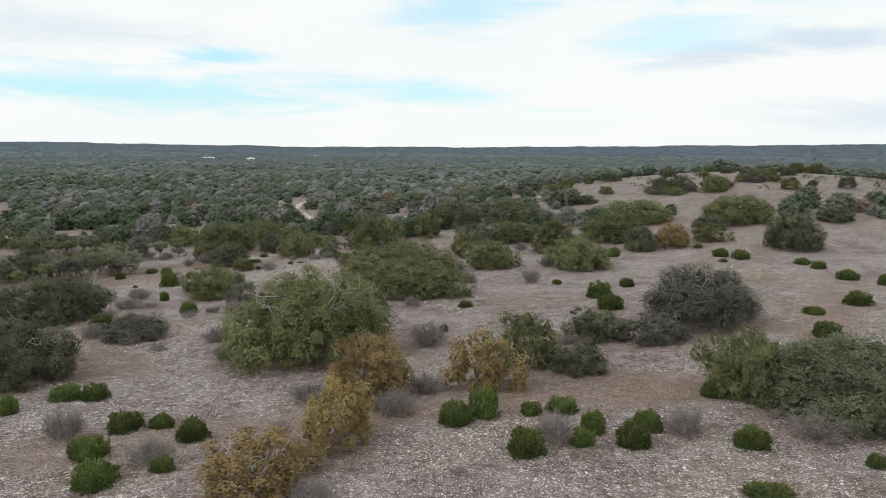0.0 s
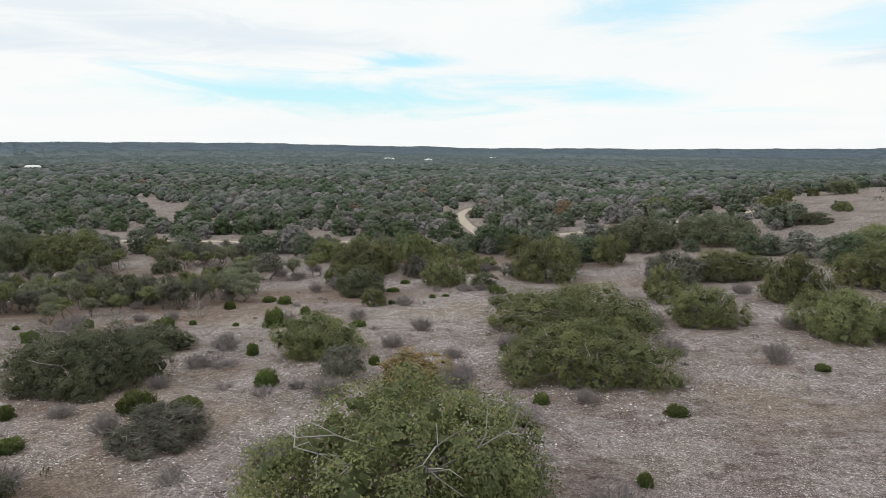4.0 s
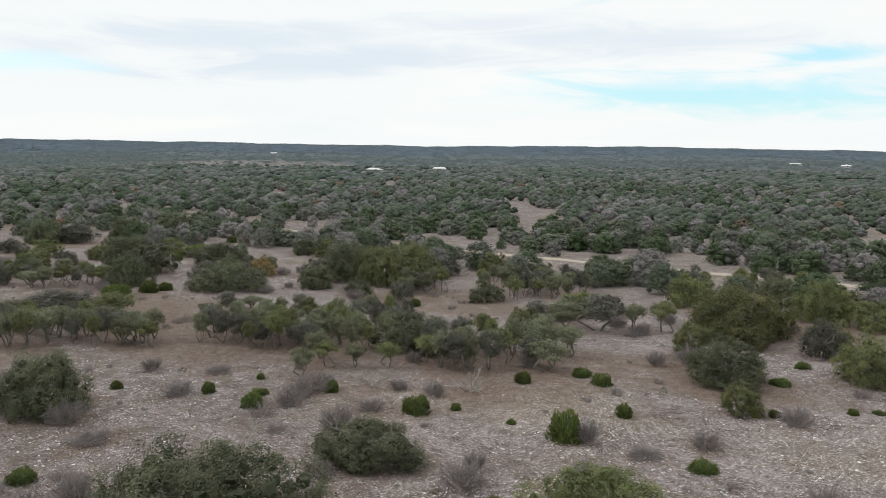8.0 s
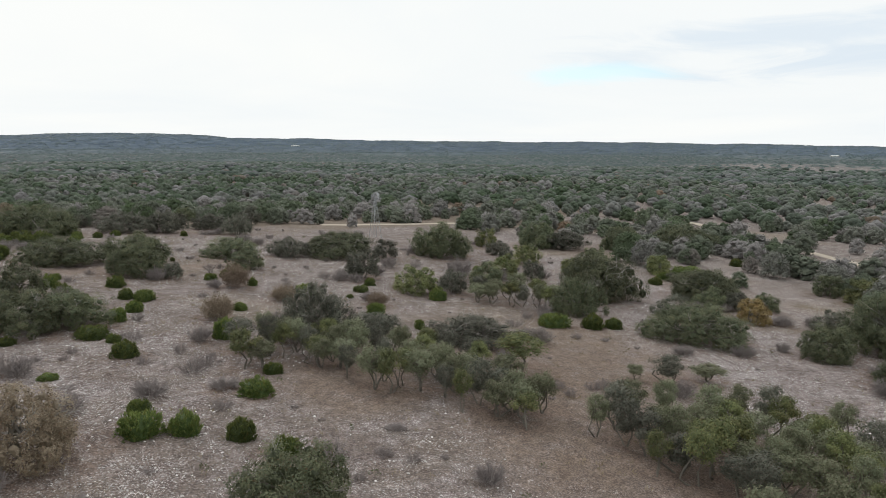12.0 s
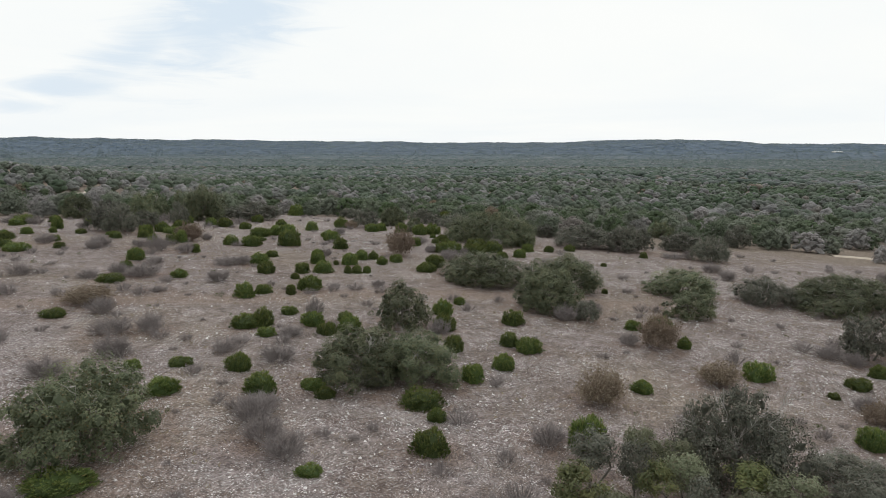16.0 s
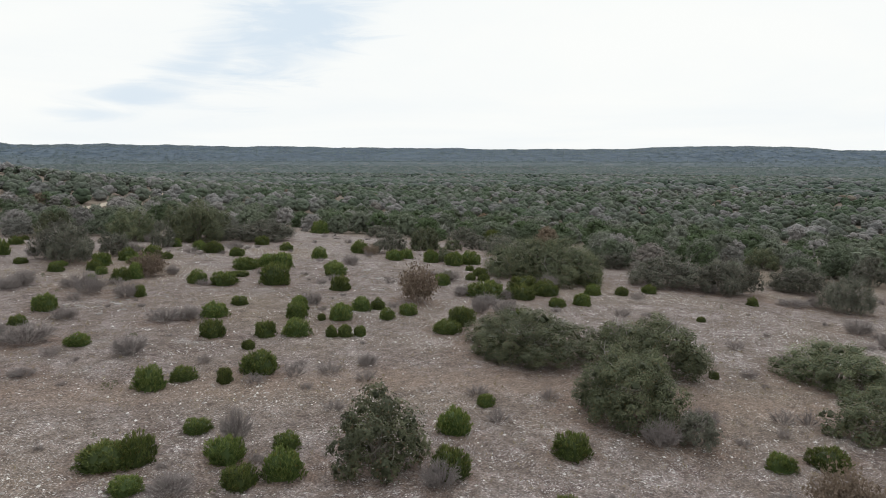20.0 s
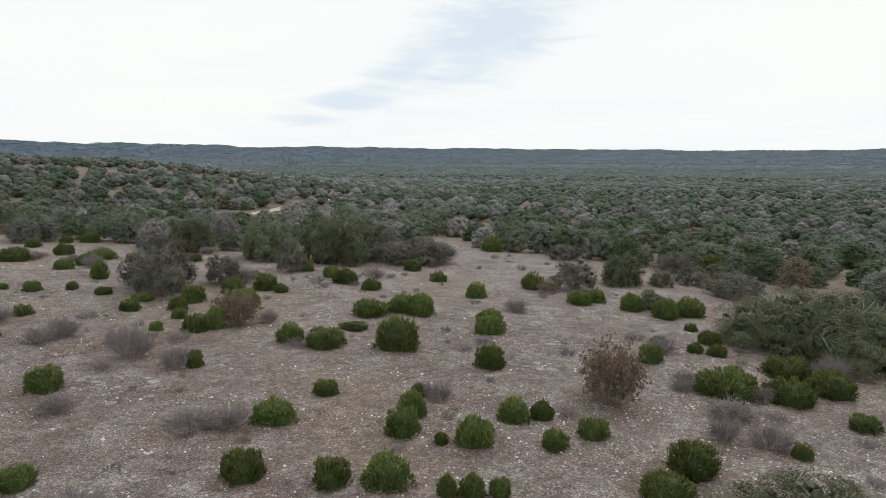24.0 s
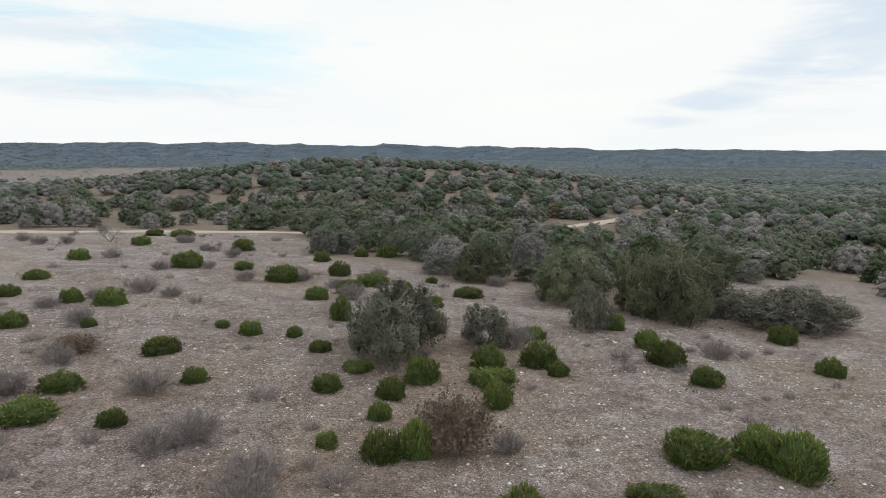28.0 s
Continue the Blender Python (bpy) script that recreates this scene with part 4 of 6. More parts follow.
def road(name, width, line):
    m = len(line)
    d = unit(np.gradient(line, axis=0))
    s = np.stack([-d[:, 1], d[:, 0]], 1)
    across = np.array([-0.5, -0.34, 0.0, 0.34, 0.5])
    wob = 1 + 0.16 * hum(line[:, 0], line[:, 1], 6.0, 8.0)
    p = line[:, None] + s[:, None] * (across[None, :, None] * width * wob[:, None, None])
    z = land(p[..., 0], p[..., 1]) + np.array([-0.05, 0.12, 0.17, 0.12, -0.05])[None]
    far = np.hypot(line[:, 0] + 60, line[:, 1] - 20) > 260
    z += np.where(far, 0.35, 0.0)[:, None]
    i, j = np.meshgrid(np.arange(m - 1), np.arange(4), indexing="ij")
    q = np.stack([i * 5 + j, i * 5 + j + 1, (i + 1) * 5 + j + 1, (i + 1) * 5 + j], -1).reshape(-1, 4)
    ob = new("road", mesh_of("road", np.concatenate([p, z[..., None]], -1).reshape(-1, 3), [q], [M_ROAD], None, True))
    return tagged(ob, "pale unpaved caliche ranch " + name, "road", kind="structure")


for _name, (_w, _line) in LINES.items():
    road("road" if "road" not in _name else _name.replace("valley ", "").replace("hill ", "").replace("windmill ", "").replace("branch ", "side "), _w, _line)

# ---- trees and bushes of the hill: x, y, width, height ----
plant("oak", [(25.3, 42.8, 12.5, 4.3), (10.6, 51.7, 4.4, 2.2), (13.5, 61.2, 5.7, 2.9), (56.6, 114.0, 10.2, 5.9), (79.6, 143.5, 9.1, 2.8), (95.3, 169.8, 5.6, 2.6), (20.1, 103.0, 9.3, 4.8), (61.5, 147.9, 17.9, 5.5), (33.5, 118.7, 6.9, 4.0), (-31.7, 51.3, 9.5, 4.6), (19.3, 121.0, 7.9, 6.0), (7.4, 108.1, 8.6, 4.0), (42.2, 156.1, 19.3, 4.8), (104.8, 239.8, 8.3, 1.9), (80.5, 209.3, 8.9, 3.2), (65.3, 199.9, 6.0, 2.3), (86.0, 234.8, 4.4, 2.6), (-5.7, 100.4, 15.9, 5.2), (37.6, 199.9, 11.3, 3.0), (17.7, 179.2, 19.6, 5.1), (36.8, 227.4, 9.1, 3.1), (-28.7, 88.9, 8.3, 4.1), (-2.8, 152.2, 6.5, 5.8), (2.7, 173.4, 17.5, 5.8)])
plant("oak", [(20.4, 243.1, 8.1, 4.0), (-42.6, 75.0, 11.6, 4.8), (10.0, 247.8, 11.8, 4.2), (-27.3, 131.8, 6.7, 4.2), (-37.1, 123.6, 8.9, 3.8), (-45.6, 87.7, 7.3, 2.7), (-33.3, 158.0, 5.7, 3.9), (-39.7, 160.2, 7.6, 5.2), (-43.9, 143.9, 14.0, 5.9), (-48.8, 167.9, 6.7, 4.2), (-66.6, 111.6, 8.4, 4.2), (-69.5, 75.6, 7.8, 4.5), (-113.4, 139.8, 12.5, 6.7), (-115.5, 116.9, 12.0, 4.2), (-141.5, 129.1, 11.8, 4.6), (-151.9, 133.5, 12.7, 2.6), (-138.2, 111.1, 13.0, 6.7), (-200.2, 149.6, 15.1, 6.0), (-84.7, 41.0, 9.7, 4.9), (-196.3, 133.5, 11.7, 5.4), (-194.6, 113.2, 11.2, 5.5), (-173.0, 89.5, 11.6, 6.7), (-108.3, 47.8, 7.9, 3.7), (-105.2, 44.5, 8.8, 4.0)])
plant("oak", [(-167.7, 69.6, 14.2, 4.3), (-147.6, 57.3, 6.2, 3.4), (-158.2, 52.7, 9.6, 3.6), (-137.6, 43.7, 9.2, 4.8), (-118.7, 37.4, 6.3, 4.5), (-149.3, 39.8, 10.0, 4.6), (-143.8, 30.6, 12.6, 3.8), (-231.1, 23.6, 7.0, 4.0), (-179.4, 9.2, 17.0, 5.7), (-180.5, -11.8, 3.8, 2.3), (-216.2, -27.8, 5.7, 2.9), (-197.1, -24.2, 4.0, 2.2), (-191.8, -26.9, 7.5, 4.3), (-160.5, -57.2, 11.7, 8.0), (-167.3, -63.8, 10.6, 6.4), (-152.4, -64.6, 10.9, 6.1), (-143.5, -77.7, 8.4, 5.0)])
plant("light", [(20.4, 45.5, 6.7, 4.5), (6.6, 53.6, 5.2, 4.3), (-10.5, 58.3, 15.2, 6.8), (-3.6, 85.9, 13.2, 4.4), (31.1, 130.6, 10.7, 5.5), (-12.3, 138.3, 11.6, 6.5), (-12.3, 151.5, 10.9, 5.1), (-104.3, 142.7, 15.1, 7.3)])
plant("grey", [(18.4, 59.9, 5.9, 2.5), (25.0, 67.5, 12.6, 5.5), (47.3, 124.8, 6.4, 3.2), (86.0, 168.9, 5.1, 3.4), (52.2, 138.5, 7.1, 3.0), (-28.8, 65.5, 6.8, 2.2), (61.2, 203.7, 4.4, 2.2), (4.3, 120.5, 6.2, 4.9), (14.7, 137.9, 12.2, 4.1), (-23.3, 82.0, 4.0, 2.8), (6.3, 134.3, 10.8, 4.4), (-110.8, 89.4, 10.1, 3.1), (-112.2, 78.1, 6.6, 2.3), (-108.4, 72.5, 7.8, 5.9), (-193.2, 119.1, 10.0, 4.3), (-162.6, 61.8, 7.3, 3.6), (-136.3, 49.4, 3.3, 2.6), (-193.8, 45.8, 6.7, 4.7), (-225.3, 42.3, 6.5, 5.0), (-204.9, 37.0, 8.5, 3.9), (-193.4, 30.4, 9.6, 5.1), (-190.8, 22.8, 11.4, 4.3), (-200.9, 8.3, 5.0, 3.0), (-199.1, -13.4, 7.7, 3.6)])
plant("grey", [(-204.2, -24.1, 5.9, 2.9), (-215.0, -36.6, 6.8, 3.7), (-181.0, -25.3, 6.4, 4.3), (-228.4, -65.5, 9.6, 3.4), (-208.3, -56.9, 7.3, 3.0), (-173.4, -54.6, 14.2, 4.1), (-149.8, -48.9, 4.2, 4.7), (-138.8, -42.2, 4.9, 3.8), (-130.3, -36.1, 6.1, 5.7), (-131.4, -42.0, 7.8, 5.5)])
plant("brown", [(-8.8, 31.7, 5.8, 2.9), (-5.5, 37.6, 4.9, 3.9), (2.8, 47.8, 5.6, 3.9), (-4.7, 46.1, 6.6, 4.4), (39.5, 120.7, 7.1, 4.0), (-17.2, 81.8, 6.1, 2.6), (-126.1, 129.3, 5.4, 3.4)])
plant("young", [(-51.1, 115.0, 4.5, 3.2), (-52.0, 139.8, 3.7, 4.1), (-55.3, 138.8, 3.0, 3.9), (-57.7, 134.8, 6.5, 4.8), (-62.5, 134.4, 4.4, 3.6), (-63.0, 105.0, 2.8, 2.8), (-65.1, 102.4, 2.3, 2.8), (-67.3, 134.8, 4.6, 2.9), (-66.0, 96.7, 2.7, 2.9), (-67.2, 100.2, 2.9, 2.8), (-99.0, 111.0, 3.7, 2.1), (-97.8, 106.6, 3.6, 3.0), (-99.1, 103.9, 1.8, 1.8), (-100.2, 93.1, 5.5, 4.1)])
plant("dry", [(-76.8, 58.6, 7.8, 4.4)])
plant("dead", [(-9.4, 134.3, 7.1, 4.7), (-35.0, 121.6, 3.3, 2.6), (-51.7, 104.3, 6.1, 2.2), (-58.4, 98.9, 4.1, 2.4), (-82.7, -113.4, 7.7, 4.4)])
plant("juniper", [(15.2, 30.8, 2.4, 0.6), (22.0, 34.0, 1.0, 0.8), (16.9, 36.7, 2.0, 1.3), (10.6, 37.1, 2.0, 1.6), (4.6, 36.2, 2.1, 1.6), (7.8, 37.4, 1.5, 1.1), (12.0, 39.4, 1.8, 1.3), (8.8, 39.0, 1.5, 1.5), (-16.8, 32.7, 2.3, 1.4), (-14.1, 34.3, 1.3, 0.8), (18.2, 45.4, 2.0, 1.2), (7.6, 42.5, 2.0, 1.0), (5.6, 42.1, 1.4, 0.9), (0.9, 40.8, 2.2, 1.5), (2.7, 42.0, 2.1, 2.0), (-18.8, 36.2, 2.2, 1.3), (-14.1, 38.7, 1.9, 1.3), (33.7, 60.5, 2.5, 1.6), (-16.6, 40.6, 1.5, 0.9), (-18.6, 40.1, 2.2, 1.2), (37.5, 69.9, 2.2, 0.9), (44.0, 73.6, 3.0, 1.5), (53.3, 84.2, 1.6, 1.6), (51.3, 88.5, 2.8, 1.4)])
plant("juniper", [(51.5, 95.9, 2.1, 1.2), (18.0, 74.3, 2.9, 1.8), (-23.2, 46.1, 1.8, 1.2), (51.5, 100.2, 2.3, 1.1), (-27.5, 43.4, 1.3, 1.4), (-25.2, 46.2, 2.2, 1.1), (0.3, 65.6, 0.9, 0.9), (18.5, 81.6, 3.0, 2.0), (23.2, 87.6, 1.9, 1.3), (44.9, 105.8, 2.8, 1.6), (41.5, 103.5, 1.3, 0.6), (43.2, 108.9, 2.6, 1.5), (2.7, 77.4, 1.7, 0.8), (14.9, 90.3, 1.3, 0.7), (42.8, 117.8, 1.6, 0.9), (1.9, 85.3, 1.0, 0.8), (27.6, 113.1, 2.2, 1.7), (-6.5, 78.4, 1.3, 0.9), (-11.5, 93.1, 1.1, 0.6), (-22.1, 86.3, 1.0, 1.0), (-31.1, 71.6, 2.7, 1.0), (-37.0, 61.9, 2.4, 0.8), (-28.4, 78.4, 2.0, 1.4), (-34.3, 70.4, 2.8, 1.7)])
plant("juniper", [(-17.7, 125.4, 2.6, 1.3), (-42.2, 66.9, 1.5, 1.1), (-34.7, 87.7, 1.2, 1.4), (-29.5, 101.9, 1.9, 0.8), (-24.5, 122.7, 1.1, 0.4), (-39.6, 79.5, 1.9, 0.7), (-25.9, 120.9, 0.9, 0.6), (-30.2, 116.2, 1.0, 0.7), (-38.9, 100.4, 2.5, 2.4), (-33.1, 125.8, 2.0, 0.7), (-38.7, 108.1, 1.4, 1.2), (-33.6, 133.3, 1.6, 0.7), (-43.9, 100.5, 0.8, 0.5), (-44.7, 114.5, 1.9, 1.2), (-48.9, 99.6, 0.9, 0.7), (-47.6, 115.6, 2.0, 0.9), (-50.6, 96.9, 2.4, 1.5), (-50.2, 110.0, 1.6, 1.2), (-56.6, 70.7, 1.8, 0.9), (-59.4, 95.3, 1.2, 1.2), (-60.4, 88.2, 1.9, 1.4), (-63.1, 90.4, 1.6, 0.6), (-66.2, 87.4, 1.2, 1.1), (-67.1, 93.0, 0.8, 0.6)])
plant("juniper", [(-66.9, 76.2, 2.3, 1.3), (-73.8, 117.1, 1.7, 1.3), (-72.0, 82.1, 1.1, 0.8), (-86.3, 130.5, 1.7, 1.3), (-79.4, 73.8, 2.4, 1.2), (-81.6, 70.5, 2.1, 1.7), (-81.9, 66.7, 2.3, 1.8), (-81.2, 63.9, 3.2, 1.7), (-85.5, 62.3, 1.8, 1.0), (-90.6, 69.8, 3.0, 1.5), (-120.2, 108.2, 2.3, 1.5), (-119.9, 105.5, 2.9, 2.0), (-96.3, 70.1, 1.9, 1.0), (-120.1, 100.5, 4.3, 1.8), (-81.2, 44.9, 4.1, 0.9), (-114.9, 83.7, 1.3, 1.3), (-152.7, 125.5, 2.5, 1.4), (-177.6, 151.8, 2.7, 1.8), (-157.9, 128.8, 2.3, 1.5), (-164.9, 136.1, 6.5, 1.6), (-91.6, 53.1, 1.7, 0.6), (-166.3, 130.1, 2.3, 1.5), (-172.6, 134.4, 2.3, 1.7), (-121.0, 78.5, 2.4, 1.7)])
plant("juniper", [(-98.7, 56.5, 2.5, 1.6), (-106.6, 63.6, 2.6, 2.4), (-132.0, 86.8, 2.6, 2.0), (-151.7, 94.6, 2.1, 2.1), (-102.7, 54.0, 1.5, 1.0), (-130.1, 74.7, 1.1, 0.6), (-134.4, 76.0, 2.3, 1.1), (-168.4, 101.5, 2.9, 1.5), (-139.3, 77.0, 1.8, 1.3), (-119.4, 62.3, 1.9, 1.1), (-104.3, 51.3, 3.4, 1.3), (-130.1, 68.7, 2.9, 1.8), (-100.3, 45.4, 1.6, 0.9), (-111.2, 51.2, 2.0, 1.6), (-100.9, 43.5, 2.0, 0.8), (-97.6, 41.4, 2.5, 1.5), (-115.8, 51.3, 2.1, 1.5), (-134.0, 60.9, 1.4, 1.3), (-92.5, 36.9, 2.5, 1.2), (-121.4, 50.5, 2.6, 1.5), (-121.6, 48.3, 1.9, 1.4), (-116.2, 45.7, 1.9, 1.7), (-140.0, 56.4, 2.8, 1.4), (-137.2, 54.3, 2.0, 1.1)])
plant("juniper", [(-99.2, 36.8, 2.2, 1.5), (-128.7, 44.4, 2.5, 1.6), (-96.6, 32.8, 2.0, 0.8), (-120.9, 41.0, 2.5, 1.8), (-93.5, 31.1, 1.4, 0.9), (-111.5, 34.1, 2.1, 1.3), (-113.9, 34.7, 2.4, 1.7), (-151.3, 44.7, 0.9, 0.8), (-125.5, 37.4, 2.4, 1.8), (-106.7, 31.0, 1.9, 0.9), (-130.9, 35.8, 1.4, 1.0), (-116.2, 32.0, 1.8, 1.0), (-112.6, 31.0, 2.5, 1.5), (-108.7, 28.2, 2.2, 1.9), (-107.3, 27.4, 3.3, 1.3), (-171.0, 35.7, 1.1, 0.7), (-186.7, 36.3, 1.6, 1.2), (-113.2, 26.8, 1.9, 0.9), (-182.0, 24.1, 2.1, 1.3), (-166.6, 22.7, 2.3, 1.6), (-176.8, 22.7, 1.9, 1.3), (-154.7, 21.9, 1.3, 1.0), (-163.0, 21.4, 2.2, 1.2), (-143.5, 21.0, 3.0, 1.4)])
plant("juniper", [(-119.1, 20.4, 1.2, 1.3), (-146.9, 20.1, 3.0, 2.1), (-173.6, 20.1, 2.3, 1.5), (-122.4, 20.0, 3.0, 1.9), (-168.3, 16.2, 3.8, 2.1), (-117.2, 17.8, 2.1, 1.1), (-180.9, 15.2, 3.8, 2.1), (-114.6, 17.8, 2.3, 1.8), (-135.7, 16.9, 1.2, 1.2), (-163.8, 15.6, 4.1, 1.9), (-134.4, 16.2, 1.5, 1.3), (-133.3, 15.6, 1.1, 1.3), (-169.2, 12.2, 4.2, 1.8), (-145.4, 13.8, 2.1, 1.4), (-142.0, 14.0, 1.7, 1.3), (-160.8, 12.4, 5.1, 2.2), (-125.1, 14.4, 1.2, 0.9), (-131.2, 13.0, 2.8, 1.7), (-138.1, 11.3, 2.5, 1.9), (-144.4, 10.1, 1.6, 1.4), (-128.6, 11.8, 2.1, 1.6), (-136.3, 10.4, 0.9, 0.8), (-142.5, 9.5, 2.2, 1.6), (-169.0, 5.6, 1.9, 1.2)])
plant("juniper", [(-167.9, 4.1, 1.5, 1.1), (-161.4, 4.4, 2.3, 1.7), (-171.9, 2.6, 2.4, 1.4), (-135.0, 8.1, 2.2, 1.8), (-124.8, 9.1, 2.4, 1.8), (-166.5, 1.1, 1.7, 1.1), (-137.0, 5.9, 2.0, 1.8), (-95.9, 13.2, 2.5, 0.9), (-175.0, -1.9, 1.4, 0.9), (-139.4, 2.9, 1.4, 1.0), (-181.3, -7.1, 3.6, 2.4), (-147.8, -0.1, 2.6, 2.0), (-177.5, -7.2, 3.2, 2.5), (-128.8, 2.8, 2.9, 1.5), (-176.7, -11.6, 2.6, 2.4), (-114.8, 4.9, 2.2, 1.1), (-133.6, -0.3, 1.9, 1.1), (-154.5, -9.2, 3.1, 1.9), (-176.4, -16.7, 2.3, 1.8), (-173.5, -16.6, 3.1, 1.9), (-157.0, -12.4, 2.8, 1.5), (-143.8, -8.2, 4.0, 2.9), (-227.4, -38.0, 5.8, 3.3), (-107.5, 2.1, 3.3, 1.0)])
plant("juniper", [(-138.3, -11.0, 3.6, 1.8), (-175.3, -27.4, 3.1, 2.5), (-152.1, -18.0, 3.5, 2.4), (-143.1, -15.2, 3.0, 0.8), (-163.8, -24.3, 2.6, 2.0), (-151.0, -19.8, 3.2, 2.1), (-136.2, -13.5, 2.5, 1.8), (-127.2, -9.8, 1.3, 1.5), (-147.1, -19.6, 3.8, 1.9), (-113.4, -4.8, 1.7, 1.0), (-117.2, -8.9, 2.5, 1.9), (-166.2, -36.2, 2.5, 1.6), (-131.6, -20.2, 1.9, 2.3), (-154.1, -32.9, 2.6, 1.6), (-129.8, -20.0, 2.3, 1.7), (-168.2, -46.5, 2.8, 2.0), (-137.3, -27.6, 2.1, 1.8), (-126.8, -21.4, 1.3, 1.0), (-153.1, -37.9, 3.4, 2.1), (-202.6, -72.5, 4.4, 3.4), (-129.7, -25.5, 1.6, 1.2), (-143.1, -34.3, 1.7, 1.2), (-137.7, -31.8, 3.7, 1.3), (-153.3, -42.7, 2.4, 1.8)])
plant("juniper", [(-142.3, -37.1, 3.2, 2.0), (-130.5, -29.3, 2.1, 1.6), (-138.1, -36.0, 2.8, 2.0), (-132.7, -32.5, 2.7, 2.0), (-152.7, -49.6, 1.9, 1.8), (-126.2, -30.5, 2.1, 1.2), (-143.5, -45.7, 3.0, 1.1), (-128.1, -34.8, 2.4, 0.8), (-114.3, -24.6, 1.8, 1.0), (-134.8, -46.6, 2.3, 2.2), (-117.1, -32.0, 1.9, 1.1), (-125.0, -39.6, 1.9, 1.0), (-108.9, -25.8, 3.9, 1.3), (-135.7, -57.6, 2.1, 1.4), (-122.5, -44.1, 1.4, 1.1), (-109.0, -30.6, 3.0, 1.2), (-140.1, -64.1, 3.6, 1.3), (-126.2, -50.6, 2.2, 2.5), (-118.6, -45.0, 2.1, 1.3), (-112.8, -39.2, 3.1, 1.4), (-132.7, -65.4, 2.6, 1.5), (-115.9, -47.0, 1.4, 0.8), (-136.6, -73.0, 1.6, 0.9), (-123.1, -60.0, 2.7, 1.5)])
plant("juniper", [(-126.5, -64.6, 3.3, 1.8), (-129.0, -70.1, 4.6, 1.5), (-104.6, -46.6, 1.4, 0.9), (-124.7, -76.5, 3.0, 2.1), (-118.2, -71.3, 4.4, 2.2), (-131.3, -100.9, 3.6, 2.2), (-103.2, -55.6, 3.2, 1.8), (-98.1, -46.8, 2.9, 1.5), (-127.1, -99.1, 2.4, 1.5), (-121.5, -89.9, 2.6, 1.6), (-111.8, -80.0, 2.7, 1.3), (-99.3, -56.3, 2.4, 1.5), (-104.3, -81.0, 4.4, 2.5), (-91.6, -59.8, 2.7, 1.3), (-107.6, -102.5, 3.9, 2.2), (-89.8, -70.1, 3.1, 1.3), (-87.7, -87.5, 3.1, 1.7), (-89.6, -108.4, 3.4, 1.8), (-91.0, -128.7, 4.8, 1.6), (-85.0, -131.7, 3.9, 1.5)])
plant("shrub", [(21.2, 37.8, 4.0, 1.5), (0.9, 33.9, 1.2, 0.3), (2.6, 34.4, 0.9, 0.3), (14.0, 38.9, 2.8, 1.5), (6.4, 37.9, 2.6, 1.6), (-15.2, 35.3, 2.7, 1.3), (-9.3, 39.6, 1.4, 1.0), (-2.8, 42.3, 2.9, 1.7), (-21.5, 38.9, 2.6, 1.9), (-1.0, 60.8, 3.8, 2.0), (11.9, 92.4, 3.0, 1.9), (-9.9, 85.6, 2.5, 1.6), (-13.8, 84.9, 2.5, 1.0), (-15.8, 89.8, 2.3, 1.1), (-25.6, 78.1, 2.0, 0.8), (-22.8, 93.8, 3.0, 1.2), (-22.0, 101.3, 2.8, 1.5), (-38.9, 68.6, 2.5, 0.8), (-35.1, 83.4, 3.3, 0.6), (-31.2, 106.1, 2.6, 1.3), (-28.3, 115.4, 2.9, 1.4), (-33.3, 101.3, 2.8, 0.8), (-40.0, 91.9, 1.9, 1.1), (-37.5, 101.0, 2.1, 1.8)])
plant("shrub", [(-44.8, 124.7, 2.4, 1.6), (-53.7, 95.0, 2.8, 0.9), (-60.7, 94.6, 4.1, 1.6), (-60.8, 76.0, 3.5, 0.8), (-71.3, 91.2, 2.8, 0.8), (-68.9, 74.4, 3.5, 0.7), (-75.9, 86.8, 2.3, 1.4), (-84.3, 81.0, 1.9, 0.4), (-92.0, 67.0, 3.1, 0.9), (-112.2, 90.4, 3.5, 2.0), (-89.4, 55.6, 1.8, 0.4), (-104.9, 61.6, 2.7, 1.5), (-92.5, 47.9, 3.1, 1.6), (-98.2, 52.1, 1.2, 0.8), (-149.1, 91.1, 5.2, 3.5), (-134.3, 47.7, 2.8, 1.9), (-181.2, 49.7, 3.7, 1.7), (-114.3, 29.5, 2.2, 2.2), (-191.2, 40.1, 5.0, 1.0), (-130.2, 23.9, 1.9, 1.0), (-96.8, 21.8, 4.5, 1.6), (-154.2, 20.1, 3.2, 1.6), (-152.4, 18.1, 2.4, 1.7), (-156.2, 16.0, 4.0, 1.4)])
plant("shrub", [(-140.0, 4.3, 2.4, 1.5), (-108.9, 10.0, 2.4, 0.6), (-124.1, 1.9, 4.1, 1.3), (-111.9, 1.6, 5.0, 1.7), (-125.9, -10.3, 2.8, 1.7), (-123.5, -14.0, 3.9, 2.5), (-123.4, -17.9, 3.7, 1.3), (-125.7, -23.8, 1.4, 0.7), (-114.8, -29.9, 3.7, 1.6)])
plant("tan", [(-126.5, 78.5, 3.1, 1.8), (-114.5, 60.8, 4.1, 2.8), (-126.0, 66.4, 4.2, 2.0), (-132.0, 59.0, 4.1, 3.3), (-150.9, 9.8, 5.1, 4.3), (-100.5, 10.5, 5.9, 1.9), (-175.4, -24.5, 3.1, 1.8), (-133.7, -21.1, 4.8, 3.1), (-106.3, -39.2, 4.4, 1.3)])

# groves of slender young oaks: middle, half lengths, turn, how many
_rs = random.Random(59)
